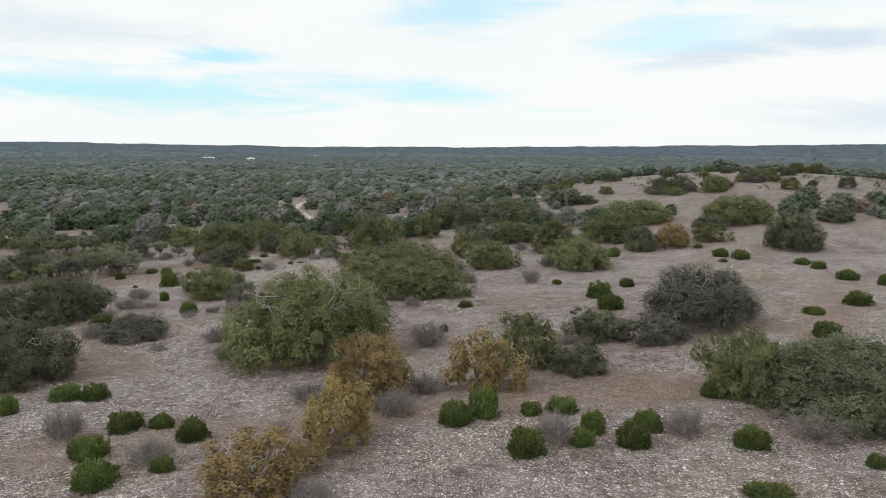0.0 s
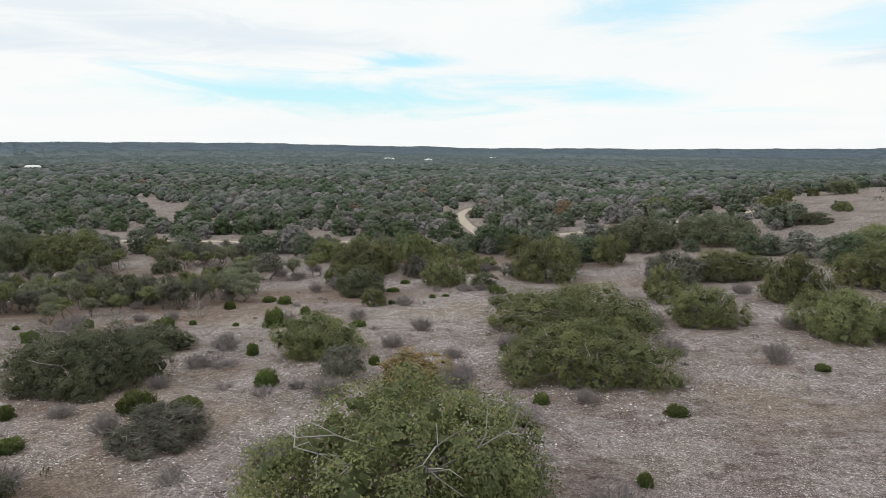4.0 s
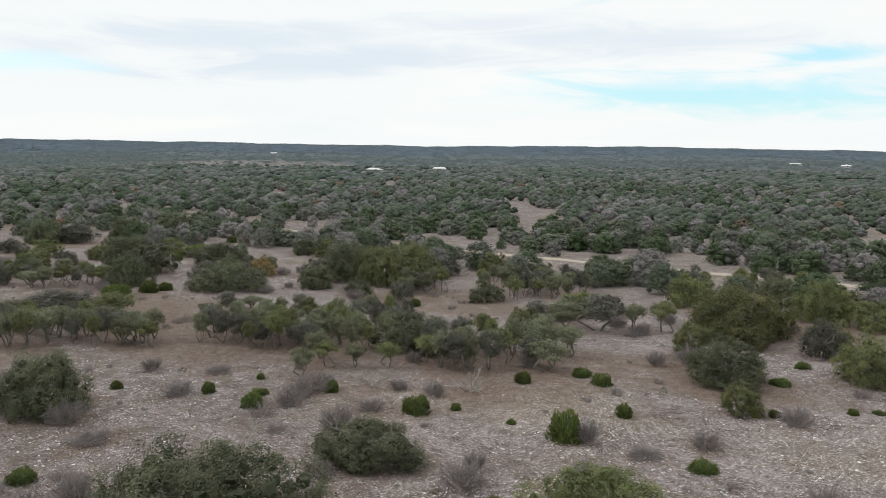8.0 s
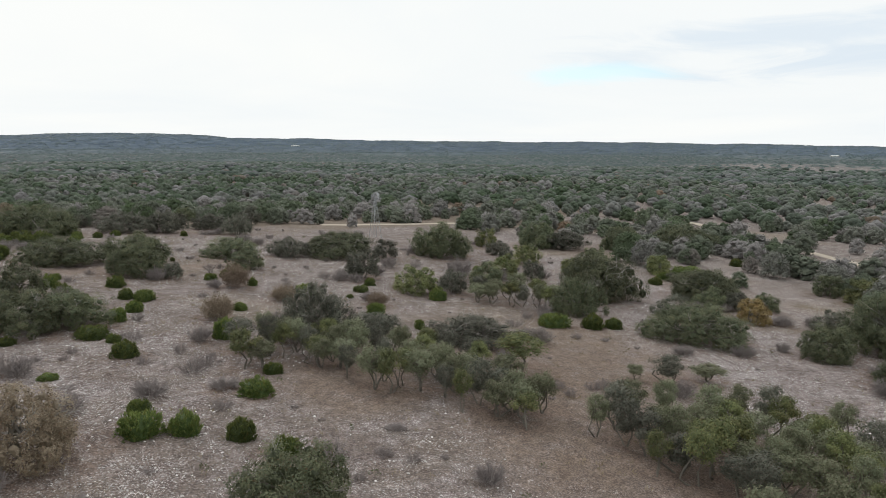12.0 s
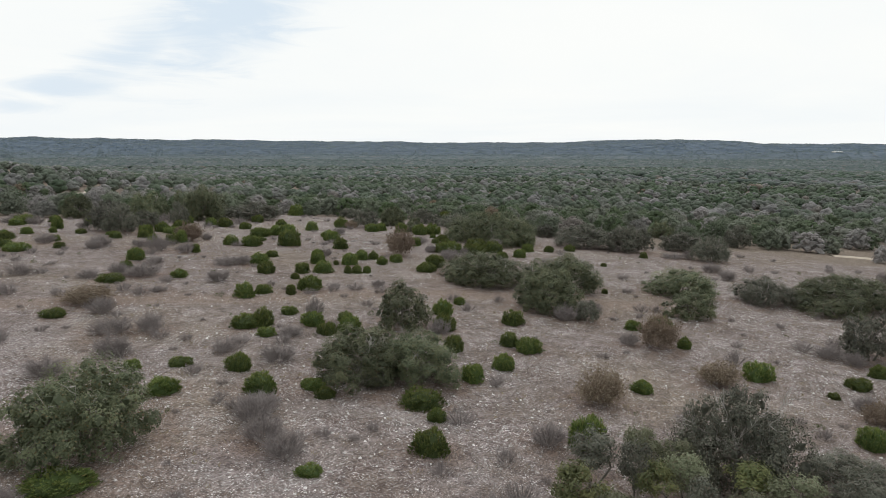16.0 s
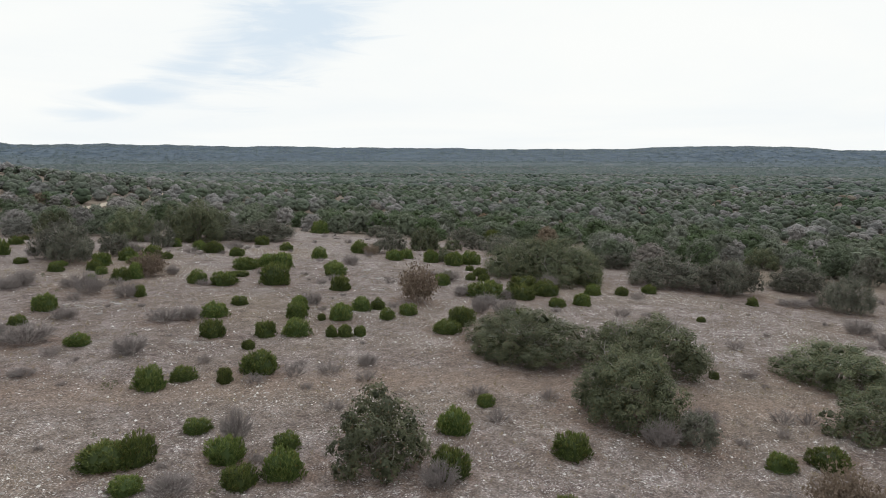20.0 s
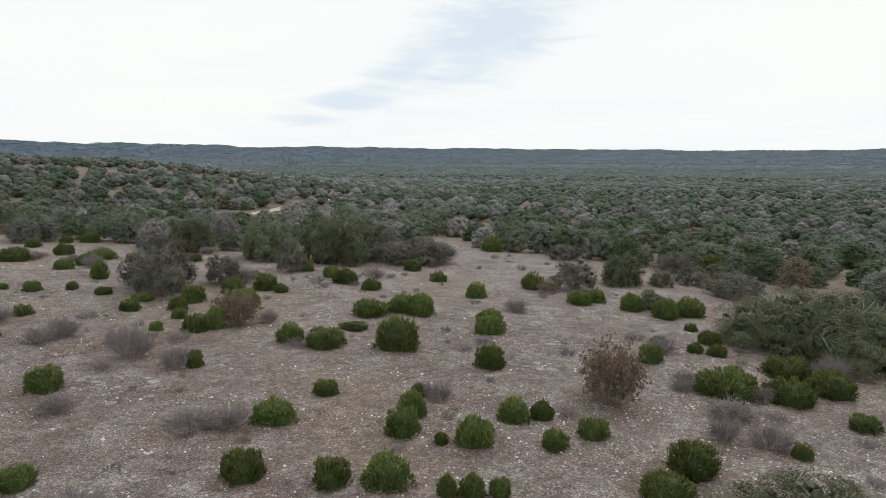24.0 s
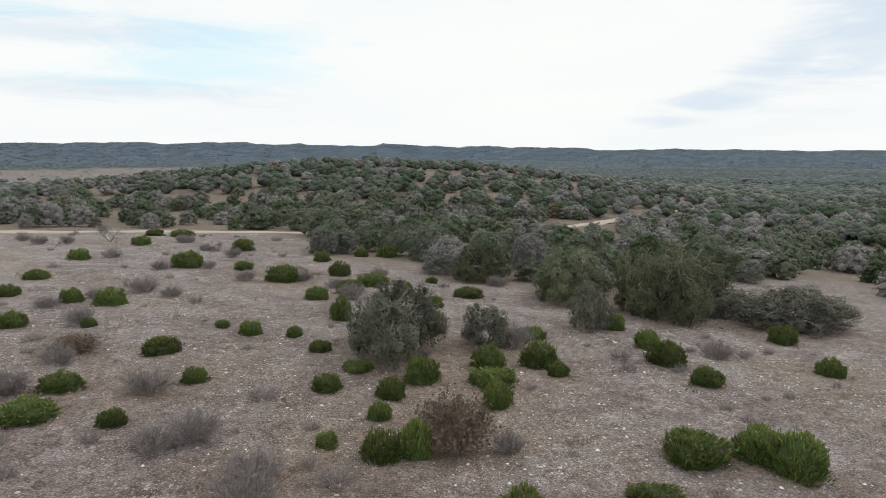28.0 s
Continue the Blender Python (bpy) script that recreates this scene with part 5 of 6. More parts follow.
for _x0, _y0, _a, _b, _turn, _many in [(-80.8, 107, 14, 7.6, 74, 48), (-99, 78.7, 13.2, 8.2, 80, 38), (-88.6, 89.6, 3.4, 3, 77, 8), (-132, 98.2, 6.6, 4.1, 84, 13), (-58.2, 115.5, 9, 5.8, 70, 24), (-72, 104, 5, 3, 70, 5), (-82.8, 155.2, 9.3, 11, 70, 26), (-95.4, 139, 5.3, 3.2, 73, 8), (-55, 176, 15, 8, 8, 28)]:
    _rows, _tries = [], 0
    while len(_rows) < _many and _tries < 3000:
        _tries += 1
        _q, _an, _c, _sn = math.sqrt(_rs.random()), _rs.uniform(0, math.tau), math.cos(radians(_turn)), math.sin(radians(_turn))
        _u, _v = _q * _a * math.cos(_an), _q * _b * math.sin(_an)
        _x, _y = _x0 + _u * _c - _v * _sn, _y0 + _u * _sn + _v * _c
        if any(math.hypot(_x - px, _y - py) < 1.45 for px, py, _, _ in _rows) or any(math.hypot(_x - px, _y - py) < 0.3 * pw for px, py, pw in PLANTED):
            continue
        _rows.append((_x, _y, _rs.uniform(2.0, 3.4), _rs.uniform(2.9, 4.4)))
    plant("young", _rows)

# lone oaks on the bare east ridge
_rs = random.Random(83)
for _kind, _many in (("oak", 30), ("grey", 18)):
    _rows = []
    while len(_rows) < _many:
        _q, _an, _w = math.sqrt(_rs.random()), _rs.uniform(0, math.tau), _rs.uniform(3.0, 8.5)
        _rows.append((112 + 78 * _q * math.cos(_an), 238 + 42 * _q * math.sin(_an), _w, _w * _rs.uniform(0.45, 0.62)))
    plant(_kind, _rows)

# the loose groves on the north slope
_rs = random.Random(77)
for _kind, _many, _w0, _w1, _flat in (("grey", 20, 3.5, 6.5, 0.70), ("oak", 18, 4.0, 7.5, 0.62), ("light", 18, 4.0, 7.0, 0.66)):
    _rows, _tries = [], 0
    while len(_rows) < _many and _tries < 4000:
        _tries += 1
        _az, _r, _w = _rs.uniform(-22, 62), _rs.uniform(98, 160), _rs.uniform(_w0, _w1)
        _x, _y = HUB[0] - math.sin(radians(_az)) * _r, HUB[1] + math.cos(radians(_az)) * _r
        if float(hum(_x, _y, 8.0, 18.0)) < 0.1 or any(math.hypot(_x - px, _y - py) < 0.42 * (pw + _w) for px, py, pw in PLANTED + [(q[0], q[1], q[2]) for q in _rows]):
            continue
        if min(float(off_line(_x, _y, line)) for _, line in LINES.values()) < 4:
            continue
        _rows.append((_x, _y, _w, _w * _flat * _rs.uniform(0.85, 1.2)))
    plant(_kind, _rows)

# bare brush at the foot of the oaks
_rs = random.Random(19)
_rows = []
for _px, _py, _pw in list(PLANTED):
    if _pw > 4.0 and math.hypot(_px - HUB[0], _py - HUB[1]) < 135 and _rs.random() < 0.7:
        for _ in range(1 + (_pw > 11)):
            _an, _q, _w = _rs.uniform(0, math.tau), _pw * 0.5 + _rs.uniform(0.0, 1.2), _rs.uniform(1.9, 3.6)
            _rows.append((_px + math.cos(_an) * _q, _py + math.sin(_an) * _q, _w, _w * _rs.uniform(0.42, 0.62)))
plant("shrub", _rows)

ground_sheet()

# small low shrubs scattered over the open ground
_rs = random.Random(41)
_small = []
while len(_small) < 640:
    _az, _r = _rs.uniform(-45, 185), _rs.uniform(28, 165)
    _x, _y = HUB[0] - math.sin(radians(_az)) * _r, HUB[1] + math.cos(radians(_az)) * _r
    if float(edge_of(_x, _y)) > -4 or any(math.hypot(_x - px, _y - py) < 0.5 * pw + 0.6 for px, py, pw in PLANTED):
        continue
    _w = 0.7 + 2.9 * _rs.random() ** 1.6
    _small.append((_x, _y, _w, _w * _rs.uniform(0.34, 0.56)))
_small.sort(key=lambda q: -q[2])
plant("shrub", _small[:110])
thicket("low_brush", "low grey leafless brush scattered on the gravel", "brush", "shrub", _small[110:])
# juniper seedlings
_small = []
while len(_small) < 130:
    _az, _r = _rs.uniform(-45, 185), _rs.uniform(35, 150)
    _x, _y = HUB[0] - math.sin(radians(_az)) * _r, HUB[1] + math.cos(radians(_az)) * _r
    if float(edge_of(_x, _y)) > -4 or any(math.hypot(_x - px, _y - py) < 0.5 * pw + 0.3 for px, py, pw in PLANTED):
        continue
    _small.append((_x, _y, _rs.uniform(0.35, 0.95), _rs.uniform(0.3, 0.75)))
thicket("juniper_seedlings", "small bright green juniper seedlings on the gravel", "seedlings", "juniper", _small)
# small junipers along the far side of the hill and on the east ridge
_small = []
while len(_small) < 150:
    _x, _y = _rs.uniform(60, 175), _rs.uniform(120, 330)
    if math.hypot((_x - 118) / 75, (_y - 236) / 46) > 1:
        continue
    _small.append((_x, _y, _rs.uniform(1.4, 3.2), _rs.uniform(1.0, 2.0)))
thicket("ridge_junipers", "dark green junipers dotted over the bare east ridge", "bushes", "juniper", _small)


# ---- windmill ----
def windmill(x, y, height, wheel):
    root = new("windmill")
    z0 = ht(x, y)
    root.matrix_world = Matrix.LocRotScale((x, y, z0), Euler((0, 0, radians(35))), None)
    tagged(root, "old galvanised steel farm windmill on a lattice tower", "windmill")
    half, top = height * 0.115, 0.12
    corners = ((1, 1), (1, -1), (-1, -1), (-1, 1))
    for sx, sy in corners:
        v, f = tubes([np.array([[sx * half, sy * half, -0.2, 0.05], [sx * (half + top) / 2, sy * (half + top) / 2, height / 2, 0.045], [sx * top, sy * top, height, 0.04]])], 4)
        link_part("tower_leg", mesh_of("tower_leg", v, [f], [M_STEEL]), root)
    for k in range(5):
        u0, u1 = k / 5, (k + 1) / 5
        a, b = half + (top - half) * u0, half + (top - half) * u1
        for i in range(4):
            (ax, ay), (bx, by) = corners[i], corners[(i + 1) % 4]
            v, f = tubes([np.array([[ax * a, ay * a, height * u0, 0.018], [bx * b, by * b, height * u1, 0.018]]), np.array([[bx * a, by * a, height * u0, 0.018], [ax * b, ay * b, height * u1, 0.018]]),
                          np.array([[ax * b, ay * b, height * u1, 0.02], [bx * b, by * b, height * u1, 0.02]])], 3)
            link_part("cross_brace", mesh_of("cross_brace", v, [f], [M_STEEL]), root)
    hubz = height + 0.25
    bm = bmesh.new()
    bmesh.ops.create_cone(bm, cap_ends=True, segments=10, radius1=0.14, radius2=0.11, depth=0.5, matrix=Matrix.Translation((0.1, 0, hubz)) @ Matrix.Rotation(math.pi / 2, 4, "Y"))
    part("gearbox", bm, M_STEEL, root)
    rotor = new("wheel")
    rotor.parent = root
    rotor.matrix_local = Matrix.Translation((0.42, 0, hubz))
    for k in range(18):
        a = k * math.tau / 18
        r0, r1 = wheel * 0.17, wheel * 0.5
        da, tw = 0.13, 0.06
        v = [(tw, math.cos(a - da) * r0, math.sin(a - da) * r0), (-tw, math.cos(a + da) * r0, math.sin(a + da) * r0), (-tw, math.cos(a + da) * r1, math.sin(a + da) * r1), (tw, math.cos(a - da) * r1, math.sin(a - da) * r1)]
        v = np.array(v + [(p[0] + 0.012, p[1], p[2]) for p in v])
        f = np.array([(0, 1, 2, 3), (7, 6, 5, 4), (0, 4, 5, 1), (1, 5, 6, 2), (2, 6, 7, 3), (3, 7, 4, 0)])
        link_part("blade", mesh_of("blade", v, [f], [M_STEEL]), rotor)
    for r in (0.17, 0.4):
        an = np.linspace(0, math.tau, 25)
        v, f = tubes([np.stack([0 * an, np.cos(an) * wheel * r, np.sin(an) * wheel * r, 0 * an + 0.014], 1)], 4)
        link_part("rim", mesh_of("rim", v, [f], [M_STEEL]), rotor)
    v, f = tubes([np.array([[0, 0, hubz, 0.03], [-1.0, 0, hubz + 0.05, 0.03]])], 4)
    link_part("tail_boom", mesh_of("tail_boom", v, [f], [M_STEEL]), root)
    bm = bmesh.new()
    vs = [bm.verts.new(p) for p in ((-0.8, 0, hubz - 0.2), (-1.75, 0, hubz - 0.34), (-1.75, 0, hubz + 0.42), (-0.8, 0, hubz + 0.26))]
    bm.faces.new(vs)
    bmesh.ops.solidify(bm, geom=bm.faces[:], thickness=0.02)
    part("tail_vane", bm, M_STEEL, root)


windmill(-200, 76, 9.4, 1.9)


# ---- far houses ----
def house(x, y, turn, ln, wd, eave, ridge, storeys=1):
    root = new("house")
    root.matrix_world = Matrix.LocRotScale((x, y, ht(x, y)), Euler((0, 0, radians(turn))), None)
    tagged(root, "far pale ranch house with a white metal roof", "house", "far houses")
    bm = bmesh.new()
    bmesh.ops.create_cube(bm, size=1.0, matrix=Matrix.Translation((0, 0, eave / 2 - 0.5)) @ Matrix.Diagonal((ln, wd, eave + 1.0, 1)))
    part("wall", bm, M_WALL, root)
    bm = bmesh.new()
    e, r, o = eave, ridge, 0.6
    pts = [(-ln / 2 - o, -wd / 2 - o, e), (ln / 2 + o, -wd / 2 - o, e), (ln / 2 + o, wd / 2 + o, e), (-ln / 2 - o, wd / 2 + o, e), (-ln / 2 + wd * 0.2, 0, r), (ln / 2 - wd * 0.2, 0, r)]
    vs = [bm.verts.new(p) for p in pts]
    for q in ((0, 1, 5, 4), (2, 3, 4, 5), (0, 4, 3), (1, 2, 5), (3, 2, 1, 0)):
        bm.faces.new([vs[i] for i in q])
    part("roof", bm, M_ROOF, root)
    for s in (-1, 1):
        for k in range(int(ln // 4)):
            bm = bmesh.new()
            bmesh.ops.create_cube(bm, size=1.0, matrix=Matrix.Translation((-ln / 2 + 2.2 + 4 * k, s * (wd / 2 + 0.01), eave * 0.55)) @ Matrix.Diagonal((1.4, 0.08, 1.3, 1)))
            part("window", bm, M_DARK, root)


house(-639, 589, 0, 18, 10, 2.8, 4.4)
house(-615, 670, 37, 15, 8, 2.8, 4.4)
house(-462, 1426, 74, 28, 14, 2.8, 4.4)
house(-372, 1401, 111, 12, 6, 2.8, 4.4)
house(-481, 1484, 148, 28, 14, 2.8, 4.4)
house(-349, 1315, 5, 15, 7, 2.8, 4.4)
house(-293, 1674, 42, 16, 8, 2.8, 4.4)
house(-2038, 1345, 79, 18, 9, 2.8, 4.4)
house(-1976, 1299, 116, 16, 8, 2.8, 4.4)
house(-2914, -320, 153, 35, 18, 2.8, 4.4)

# ---- woods round the hill ----
def lump(seed, lobes, sprays, size=(0.13, 0.2), detail=ICO1):
    """A tree for the woods, 1 wide and 1 high: lobes with leaf sprays."""
    rng = np.random.default_rng(seed)
    cv, cf = detail
    vs, fs, o = [], [], 0
    spots = []
    for i in range(lobes):
        az, q = i * 2.39996 + rng.uniform(-0.3, 0.3), math.sqrt((i + 0.3) / lobes)
        lr = rng.uniform(*size)
        c = np.array([math.cos(az) * q * (0.5 - lr), math.sin(az) * q * (0.5 - lr), 1.0 - 0.45 * q ** 2.5 - lr * 0.9 + rng.uniform(-0.06, 0.02)])
        rz = lr * 1.15
        if lobes == 1:
            rz = (c[2] + lr * 0.9) * 0.5
            c[2] = rz * 0.98
        spots.append((c, lr, rz))
        if lobes > 1 and i == 0:
            spots.append((np.array([0, 0, 0.42]), 0.36 if lobes < 14 else 0.3, 0.40 if lobes < 14 else 0.34))
        if lobes > 8 and q > 0.55:  # boughs nearer the ground
            spots.append((c * np.array([1.0, 1.0, 0.42]), lr, rz * 1.1))
    for c, lr, rz in spots:
        solid = (0.25, 0.72) if lobes > 14 else (0.4, 0.9) if lobes > 8 else (0.75, 1.1) if lobes > 1 else (0.8, 1.08)
        core = c + cv * np.array([lr, lr, rz]) * rng.uniform(*solid, (len(cv), 1))
        core[:, 2] = np.maximum(core[:, 2], -0.02)
        vs.append(core), fs.append(cf + o)
        o += len(cv)
        if sprays:
            d = unit(rng.normal(size=(sprays, 3)) + np.array([0, 0, 0.35]))
            p = c + d * np.array([lr, lr, rz]) * rng.uniform(0.8, 1.18, (sprays, 1))
            p[:, 2] = np.maximum(p[:, 2], 0.03)
            sz = 0.046 if lobes > 14 else 0.072 if lobes > 8 else 0.10
            v, f = leaflets(p, unit(d + rng.normal(size=(sprays, 3)) * 0.3), sz * rng.uniform(0.75, 1.4, sprays), sz * rng.uniform(0.6, 1.0, sprays), rng)
            vs.append(v), fs.append(f + o)
            o += len(v)
    return np.concatenate(vs), np.concatenate(fs)


OCT = (np.array([[1, 0, 0], [0, 1, 0], [-1, 0, 0], [0, -1, 0], [0, 0, 1.0], [0, 0, -0.6]]), np.array([[0, 1, 4], [1, 2, 4], [2, 3, 4], [3, 0, 4]]))


def near_road(x, y, gap):
    bad = np.zeros(len(x), bool)
    for w, line in LINES.values():
        for px, py in line[::1]:
            bad |= (x - px) ** 2 + (y - py) ** 2 < (w / 2 + gap) ** 2
    return bad


GAPS = [(112, 236, 82, 44), (95, 188, 70, 26), (170, 200, 60, 50), (75, 120, 40, 22), (-165, -322, 60, 16), (-130, -318, 30, 12), (-210, -318, 40, 14), (-30, -290, 60, 14), (-50, -240, 40, 12), (-330, 105, 26, 13), (-545, 170, 40, 12), (-95, 205, 20, 7), (-150, 205, 18, 6), (-20, 180, 12, 8), (-215, 200, 18, 6), (-262, 150, 20, 9), (-185, -172, 10, 18), (-622, 574, 32, 26), (-596, 648, 34, 28)]


def sow(rng, r0, r1, spacing, az0, az1, thin):
    """Places for trees between two distances from the hill."""
    n = int((az1 - az0) / 360 * math.pi * (r1 * r1 - r0 * r0) / spacing)
    r = np.sqrt(rng.uniform(r0 * r0, r1 * r1, n))
    az = np.radians(rng.uniform(az0, az1, n))
    x, y = HUB[0] - np.sin(az) * r, HUB[1] + np.cos(az) * r
    out = edge_of(x, y)
    deg = np.degrees(az)
    open_ = np.where((deg > -56) & (deg < 62), 0.20, 0.05) + thin
    gap = 0.5 + 0.5 * hum(x, y, 13.0, 9.0) * 0.8 + 0.4 * hum(x, y, 34.0, 10.0)
    keep = (out > 0) & (gap > open_) & (rng.random(n) < smooth(-2, 10, out) * 0.9 + 0.1)
    for gx, gy, ga, gb in GAPS:
        keep &= np.hypot((x - gx) / ga, (y - gy) / gb) > 0.85 + 0.3 * rng.random(n)
    keep &= rng.random(n) > grassland(x, y) * 0.98
    if r0 < 560:
        keep &= ~near_road(x, y, 3.2)
        near = unit(np.array([-60.0, 60.0])[None] - np.stack([x, y], 1))  # few trees just before the roads
        keep &= ~near_road(x - near[:, 0] * 7.5, y - near[:, 1] * 7.5, 4.0) | (rng.random(n) < 0.28) | (y < 0)
    for px, py, pw in PLANTED if r0 < 300 else ():
        keep &= (x - px) ** 2 + (y - py) ** 2 > (pw * 0.45 + 1.6) ** 2
    return x[keep], y[keep], deg[keep]


def woods(name, label, x, y, w, h, tone, templates, mat, rng, soft=False):
    vs, fs, tn, o = [], [], [], 0
    pick = rng.integers(len(templates), size=len(x))
    z = land(x, y)
    for k, (tv, tf) in enumerate(templates):
        s = pick == k
        m = int(s.sum())
        if not m:
            continue
        an = rng.uniform(0, math.tau, m)
        c, sn = np.cos(an)[:, None], np.sin(an)[:, None]
        X = (tv[None, :, 0] * c - tv[None, :, 1] * sn) * w[s][:, None] + x[s][:, None]
        Y = (tv[None, :, 0] * sn + tv[None, :, 1] * c) * (w[s] * rng.uniform(0.75, 1.2, m))[:, None] + y[s][:, None]
        Z = tv[None, :, 2] * h[s][:, None] + z[s][:, None] - 0.2
        vs.append(np.stack([X, Y, Z], -1).reshape(-1, 3))
        fs.append((tf[None] + (np.arange(m) * len(tv))[:, None, None]).reshape(-1, 3) + o)
        tn.append(np.repeat(tone[s], len(tv)))
        o += m * len(tv)
    me = mesh_of(name, np.concatenate(vs), [np.concatenate(fs)], [mat], {"tone": np.concatenate(tn)}, soft)
    return tagged(new(name, me), label, "woods", kind="stuff")


def tones(rng, x, y, deg):
    """Kinds of tree by place: greyer on the south hill, greener in the valley."""
    t = rng.beta(0.95, 1.6, len(x)) + 0.18 * hum(x, y, 60.0, 11.0)
    t = t + np.where((deg > 138) | (deg < -100), 0.20, np.where(deg > 95, 0.08, 0.12))
    return np.clip(np.where(rng.random(len(x)) < 0.018, rng.uniform(0.94, 1, len(x)), np.clip(t, 0, 0.95)), 0, 1)


_rng = np.random.default_rng(17)
_t = [lump(200 + i, 12, 18, (0.12, 0.20)) for i in range(8)]
_fine = [lump(600 + i, 20, 60, (0.10, 0.16)) for i in range(6)]
for _r0, _r1, _kit in ((106, 172, _fine), (172, 270, _t)):
    _x, _y, _d = sow(_rng, _r0, _r1, 42.0, -62, 200, 0.0)
    _w = _rng.uniform(3.4, 8.2, len(_x))
    woods("oak_woods", "dense mixed live oak and juniper woods in the valley", _x, _y, _w, _w * _rng.uniform(0.45, 0.72, len(_x)) + 0.8, tones(_rng, _x, _y, _d), _kit, M_WOODS, _rng)
_x, _y, _d = sow(_rng, 90, 300, 110.0, 200, 298, 0.1)
woods("oak_woods", "mixed oak woods behind the hill", _x, _y, _rng.uniform(4.0, 8.0, len(_x)), _rng.uniform(3.0, 5.2, len(_x)), tones(_rng, _x, _y, _d), _t[:2], M_WOODS, _rng, True)
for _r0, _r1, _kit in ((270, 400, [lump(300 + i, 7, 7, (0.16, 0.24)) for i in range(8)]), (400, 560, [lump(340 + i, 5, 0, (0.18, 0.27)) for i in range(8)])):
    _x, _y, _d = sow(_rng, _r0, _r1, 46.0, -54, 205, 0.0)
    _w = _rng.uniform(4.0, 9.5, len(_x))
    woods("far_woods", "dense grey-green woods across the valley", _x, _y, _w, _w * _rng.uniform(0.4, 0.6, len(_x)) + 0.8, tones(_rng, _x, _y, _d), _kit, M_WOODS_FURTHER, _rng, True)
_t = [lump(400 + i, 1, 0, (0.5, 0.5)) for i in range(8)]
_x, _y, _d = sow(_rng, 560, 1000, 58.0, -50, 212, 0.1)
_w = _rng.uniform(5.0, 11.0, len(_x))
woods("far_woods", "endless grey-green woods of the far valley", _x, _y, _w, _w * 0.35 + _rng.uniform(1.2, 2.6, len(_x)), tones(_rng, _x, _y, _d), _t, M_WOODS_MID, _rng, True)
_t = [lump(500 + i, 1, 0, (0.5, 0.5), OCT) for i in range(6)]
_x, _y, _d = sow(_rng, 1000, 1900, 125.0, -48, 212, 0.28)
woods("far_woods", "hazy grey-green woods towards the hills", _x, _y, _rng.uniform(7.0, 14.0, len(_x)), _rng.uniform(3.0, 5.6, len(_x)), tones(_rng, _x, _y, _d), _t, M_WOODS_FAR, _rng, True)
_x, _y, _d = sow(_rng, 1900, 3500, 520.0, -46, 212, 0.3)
woods("far_woods", "woods below the far hills, blue-grey from painted haze", _x, _y, _rng.uniform(9.0, 18.0, len(_x)), _rng.uniform(3.0, 6.0, len(_x)), tones(_rng, _x, _y, _d), _t, M_WOODS_EDGE, _rng, True)
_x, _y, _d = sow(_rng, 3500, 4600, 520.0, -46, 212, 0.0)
woods("far_woods", "woods on the hills at the horizon, blue-grey from painted haze", _x, _y, _rng.uniform(9.0, 18.0, len(_x)), _rng.uniform(2.0, 4.0, len(_x)), tones(_rng, _x, _y, _d), _t, M_WOODS_EDGE, _rng, True)


# ---- loose stones and dry grass ----
def stones(count, rng):
    az, r = np.radians(rng.uniform(-48, 186, count)), np.sqrt(rng.uniform(35 ** 2, 125 ** 2, count))
    x, y = HUB[0] - np.sin(az) * r, HUB[1] + np.cos(az) * r
    keep = (hum(x, y, 4.0, 12.0) + hum(x, y, 13.0, 13.0) * 0.8 + rng.normal(size=count) * 0.45 > 0.1) & (edge_of(x, y) < -3) & (rng.random(count) < np.where(az > 1.9, 0.6, 1.0))
    for ex, ey, ea, eb in EARTH:
        keep &= np.hypot((x - ex) / ea, (y - ey) / eb) > 0.85
    x, y = x[keep], y[keep]
    n = len(x)
    tv = np.array([[1, 0, 0.1], [0.2, 0.9, 0], [-0.9, 0.4, 0.1], [-0.6, -0.8, 0], [0.5, -0.9, 0.1], [0.1, 0.1, 0.75]])
    tf = np.array([[0, 1, 5], [1, 2, 5], [2, 3, 5], [3, 4, 5], [4, 0, 5]])
    s = np.minimum(0.034 * np.exp(rng.normal(size=n) * 0.6) + 0.015, 0.14)
    an = rng.uniform(0, math.tau, n)
    sh = rng.uniform(0.6, 1.25, (n, len(tv), 3))
    v = tv[None] * sh * s[:, None, None]
    X = v[..., 0] * np.cos(an)[:, None] - v[..., 1] * np.sin(an)[:, None] + x[:, None]
    Y = v[..., 0] * np.sin(an)[:, None] + v[..., 1] * np.cos(an)[:, None] + y[:, None]
    Z = v[..., 2] + land(x, y)[:, None] - 0.01
    f = (tf[None] + (np.arange(n) * len(tv))[:, None, None]).reshape(-1, 3)
    me = mesh_of("loose_stones", np.stack([X, Y, Z], -1).reshape(-1, 3), [f], [M_STONE])
    tagged(new("loose_stones", me), "loose white limestone stones scattered on the ground", "stones", kind="stuff")


stones(230000, np.random.default_rng(29))


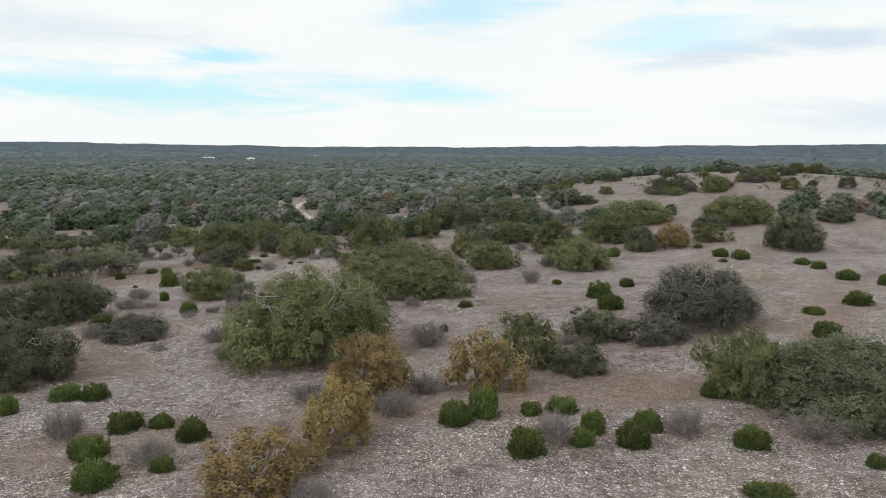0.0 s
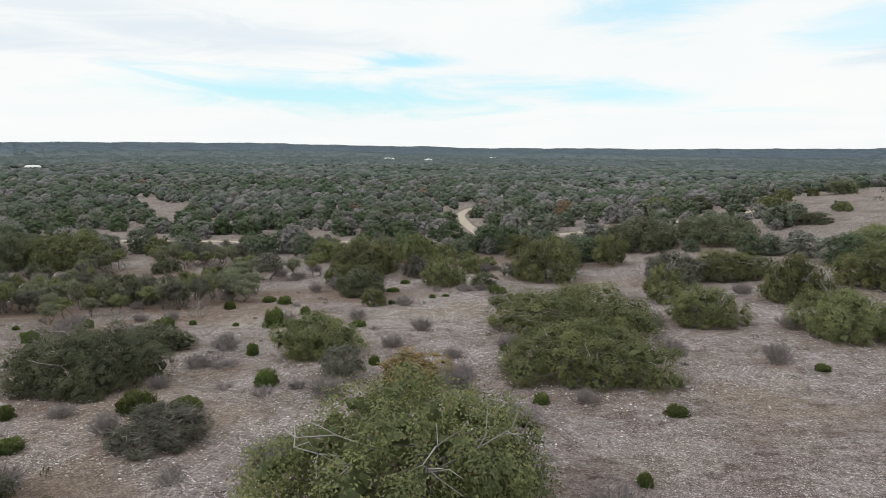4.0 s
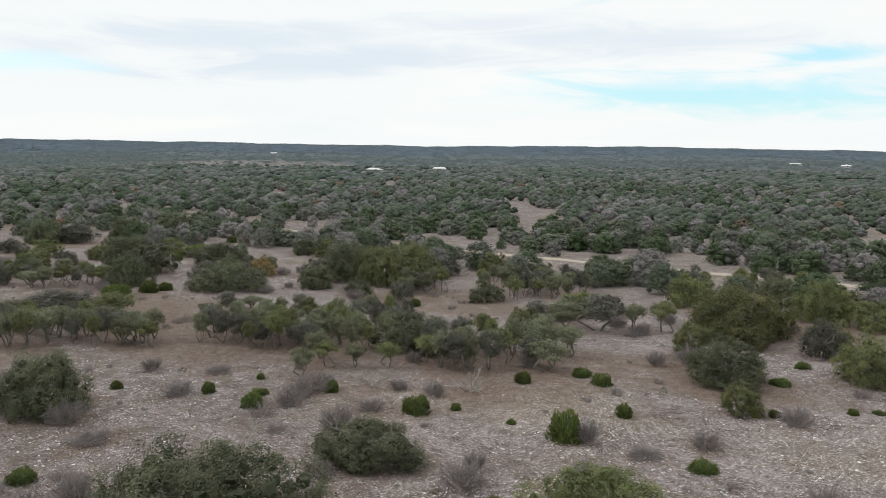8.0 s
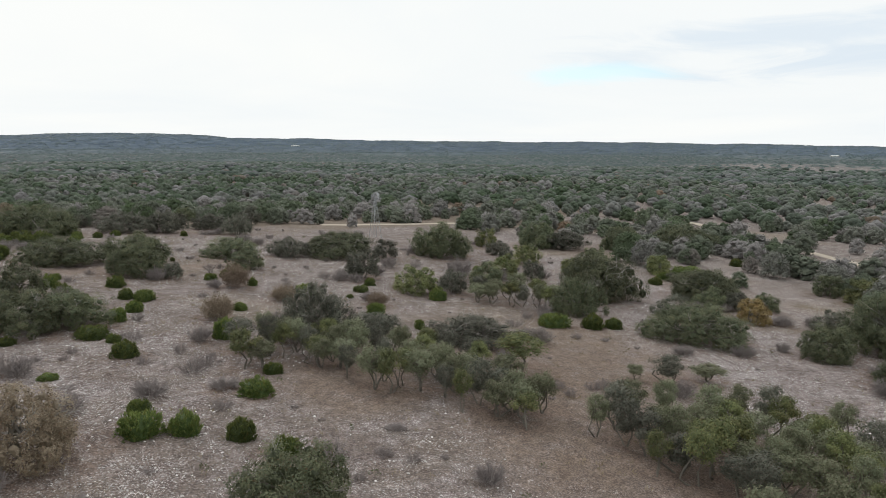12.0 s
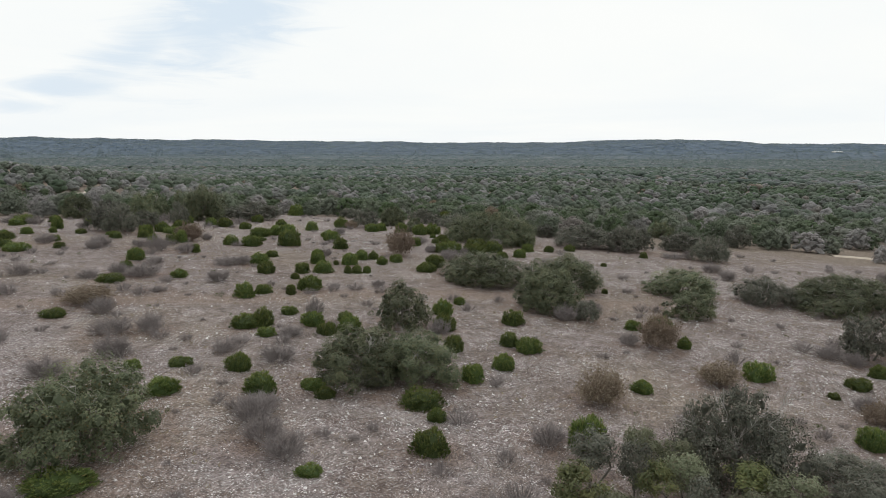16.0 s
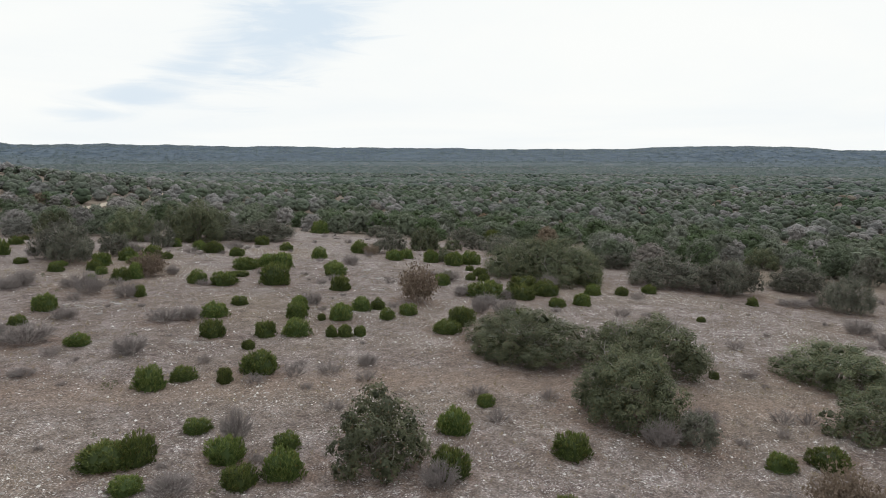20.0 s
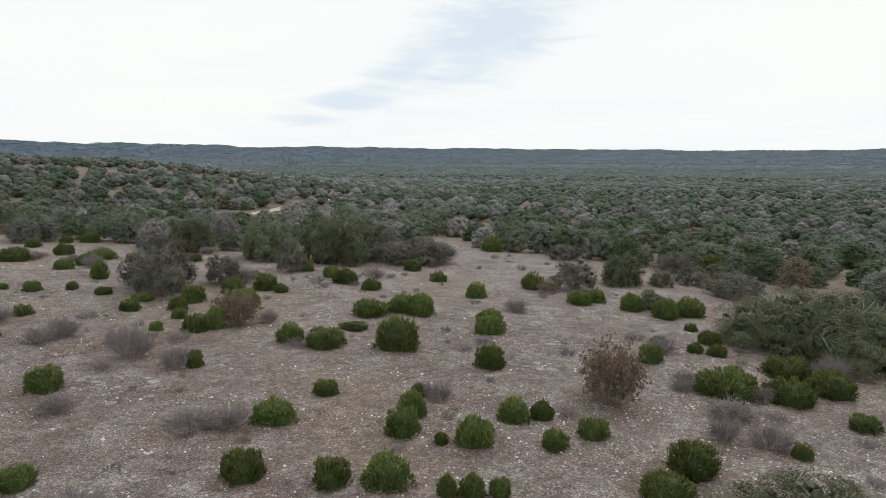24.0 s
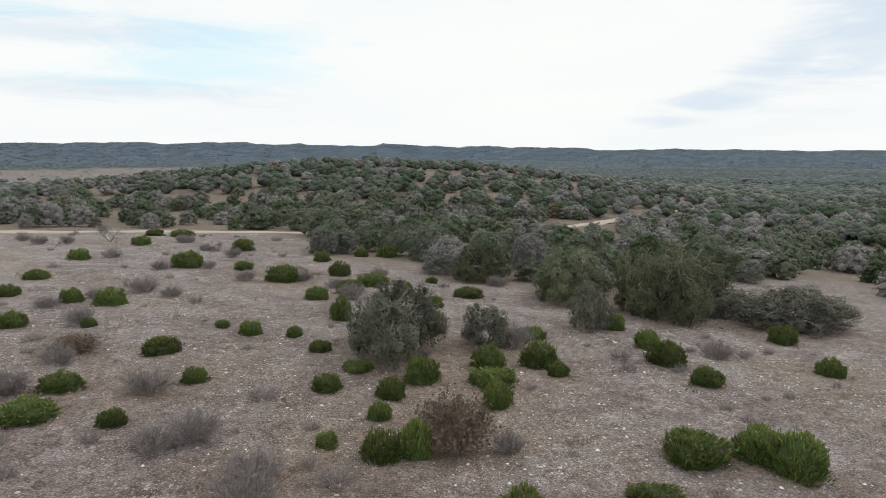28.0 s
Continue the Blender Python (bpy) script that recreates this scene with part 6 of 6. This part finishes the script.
def slab_mesh(seed):
    """A flat, weathered limestone slab about 1 m across."""
    rng = np.random.default_rng(seed)
    n = 8
    an = np.arange(n) * math.tau / n + rng.uniform(-0.25, 0.25, n)
    r = rng.uniform(0.34, 0.54, n)
    p = np.stack([np.cos(an) * r, np.sin(an) * r * 0.8], 1)
    rows = [np.column_stack([p * 1.04, np.full(n, -0.12)]), np.column_stack([p, np.full(n, 0.03)]), np.column_stack([p * 0.9, np.full(n, 0.06) + rng.uniform(-0.01, 0.01, n)])]
    v = np.concatenate(rows + [np.array([[0, 0, 0.065]])])
    j = np.arange(n)
    q = np.concatenate([np.stack([o + j, o + (j + 1) % n, o + n + (j + 1) % n, o + n + j], 1) for o in (0, n)])
    return mesh_of("limestone_slab", v, [q, np.stack([2 * n + j, 2 * n + (j + 1) % n, np.full(n, 3 * n)], 1)], [M_SLAB])


def outcrops(rng):
    shapes = [slab_mesh(700 + i) for i in range(8)]
    for x0, y0, spread, many, size in ((-121.6, -7.6, 2.4, 15, 0.9), (-124.5, -9.0, 1.6, 8, 0.6), (-151.4, 1.0, 1.5, 8, 0.9), (-157.9, -3.8, 2.4, 8, 1.2), (-160.2, -11.0, 2.0, 7, 0.9), (-129.2, -7.8, 1.2, 6, 0.5), (6.5, 95.0, 7.0, 70, 0.5), (3.6, 85.0, 6.0, 50, 0.5)):
        root = new("bedrock_outcrop")
        root.location = (x0, y0, ht(x0, y0))
        tagged(root, "cracked grey limestone bedrock showing through gravel", "rock outcrop", "bedrock outcrops")
        laid = []
        for _ in range(many * 30):
            x, y, k = rng.normal(0, spread * 0.6), rng.normal(0, spread * 0.6), size * rng.uniform(0.5, 1.25)
            if len(laid) == many:
                break
            if any(math.hypot(x - a, y - b) < 0.44 * (k + c) for a, b, c in laid):
                continue
            laid.append((x, y, k))
            ob = link_part("limestone_slab", shapes[int(rng.integers(8))], root)
            gx, gy = (ht(x0 + x + 0.3, y0 + y) - ht(x0 + x - 0.3, y0 + y)) / 0.6, (ht(x0 + x, y0 + y + 0.3) - ht(x0 + x, y0 + y - 0.3)) / 0.6
            ob.matrix_local = Matrix.Translation((x, y, ht(x0 + x, y0 + y) - ht(x0, y0))) @ Vector((-gx, -gy, 1)).to_track_quat("Z", "Y").to_matrix().to_4x4() @ pose(0, 0, 0, 0, 0, rng.uniform(0, 360)) @ Matrix.Diagonal((k, k, k ** 0.5, 1))


outcrops(np.random.default_rng(37))


def grass(count, rng):
    az, r = np.radians(rng.uniform(-48, 186, count)), np.sqrt(rng.uniform(35 ** 2, 150 ** 2, count))
    x, y = HUB[0] - np.sin(az) * r, HUB[1] + np.cos(az) * r
    keep = (edge_of(x, y) < 0) & (hum(x, y, 7.0, 14.0) + rng.normal(size=count) * 0.5 > 0.0)
    x, y = x[keep], y[keep]
    n, b = len(x), 7
    p = np.stack([x, y, land(x, y)], 1).repeat(b, 0) + rng.normal(size=(n * b, 3)) * np.array([0.12, 0.12, 0.0])
    al = unit(rng.normal(size=(n * b, 3)) * np.array([0.6, 0.6, 0.1]) + np.array([0, 0, 1.0]))
    ln = rng.uniform(0.18, 0.42, n * b)
    v, f = cards(p + al * ln[:, None] * 0.45, unit(rng.normal(size=(n * b, 3))), ln, rng.uniform(0.02, 0.045, n * b), rng, along=al)
    tagged(new("dry_grass", mesh_of("dry_grass", v, [f], [M_GRASS])), "sparse tufts of dry straw-coloured grass", "grass", kind="stuff")


grass(12000, np.random.default_rng(31))
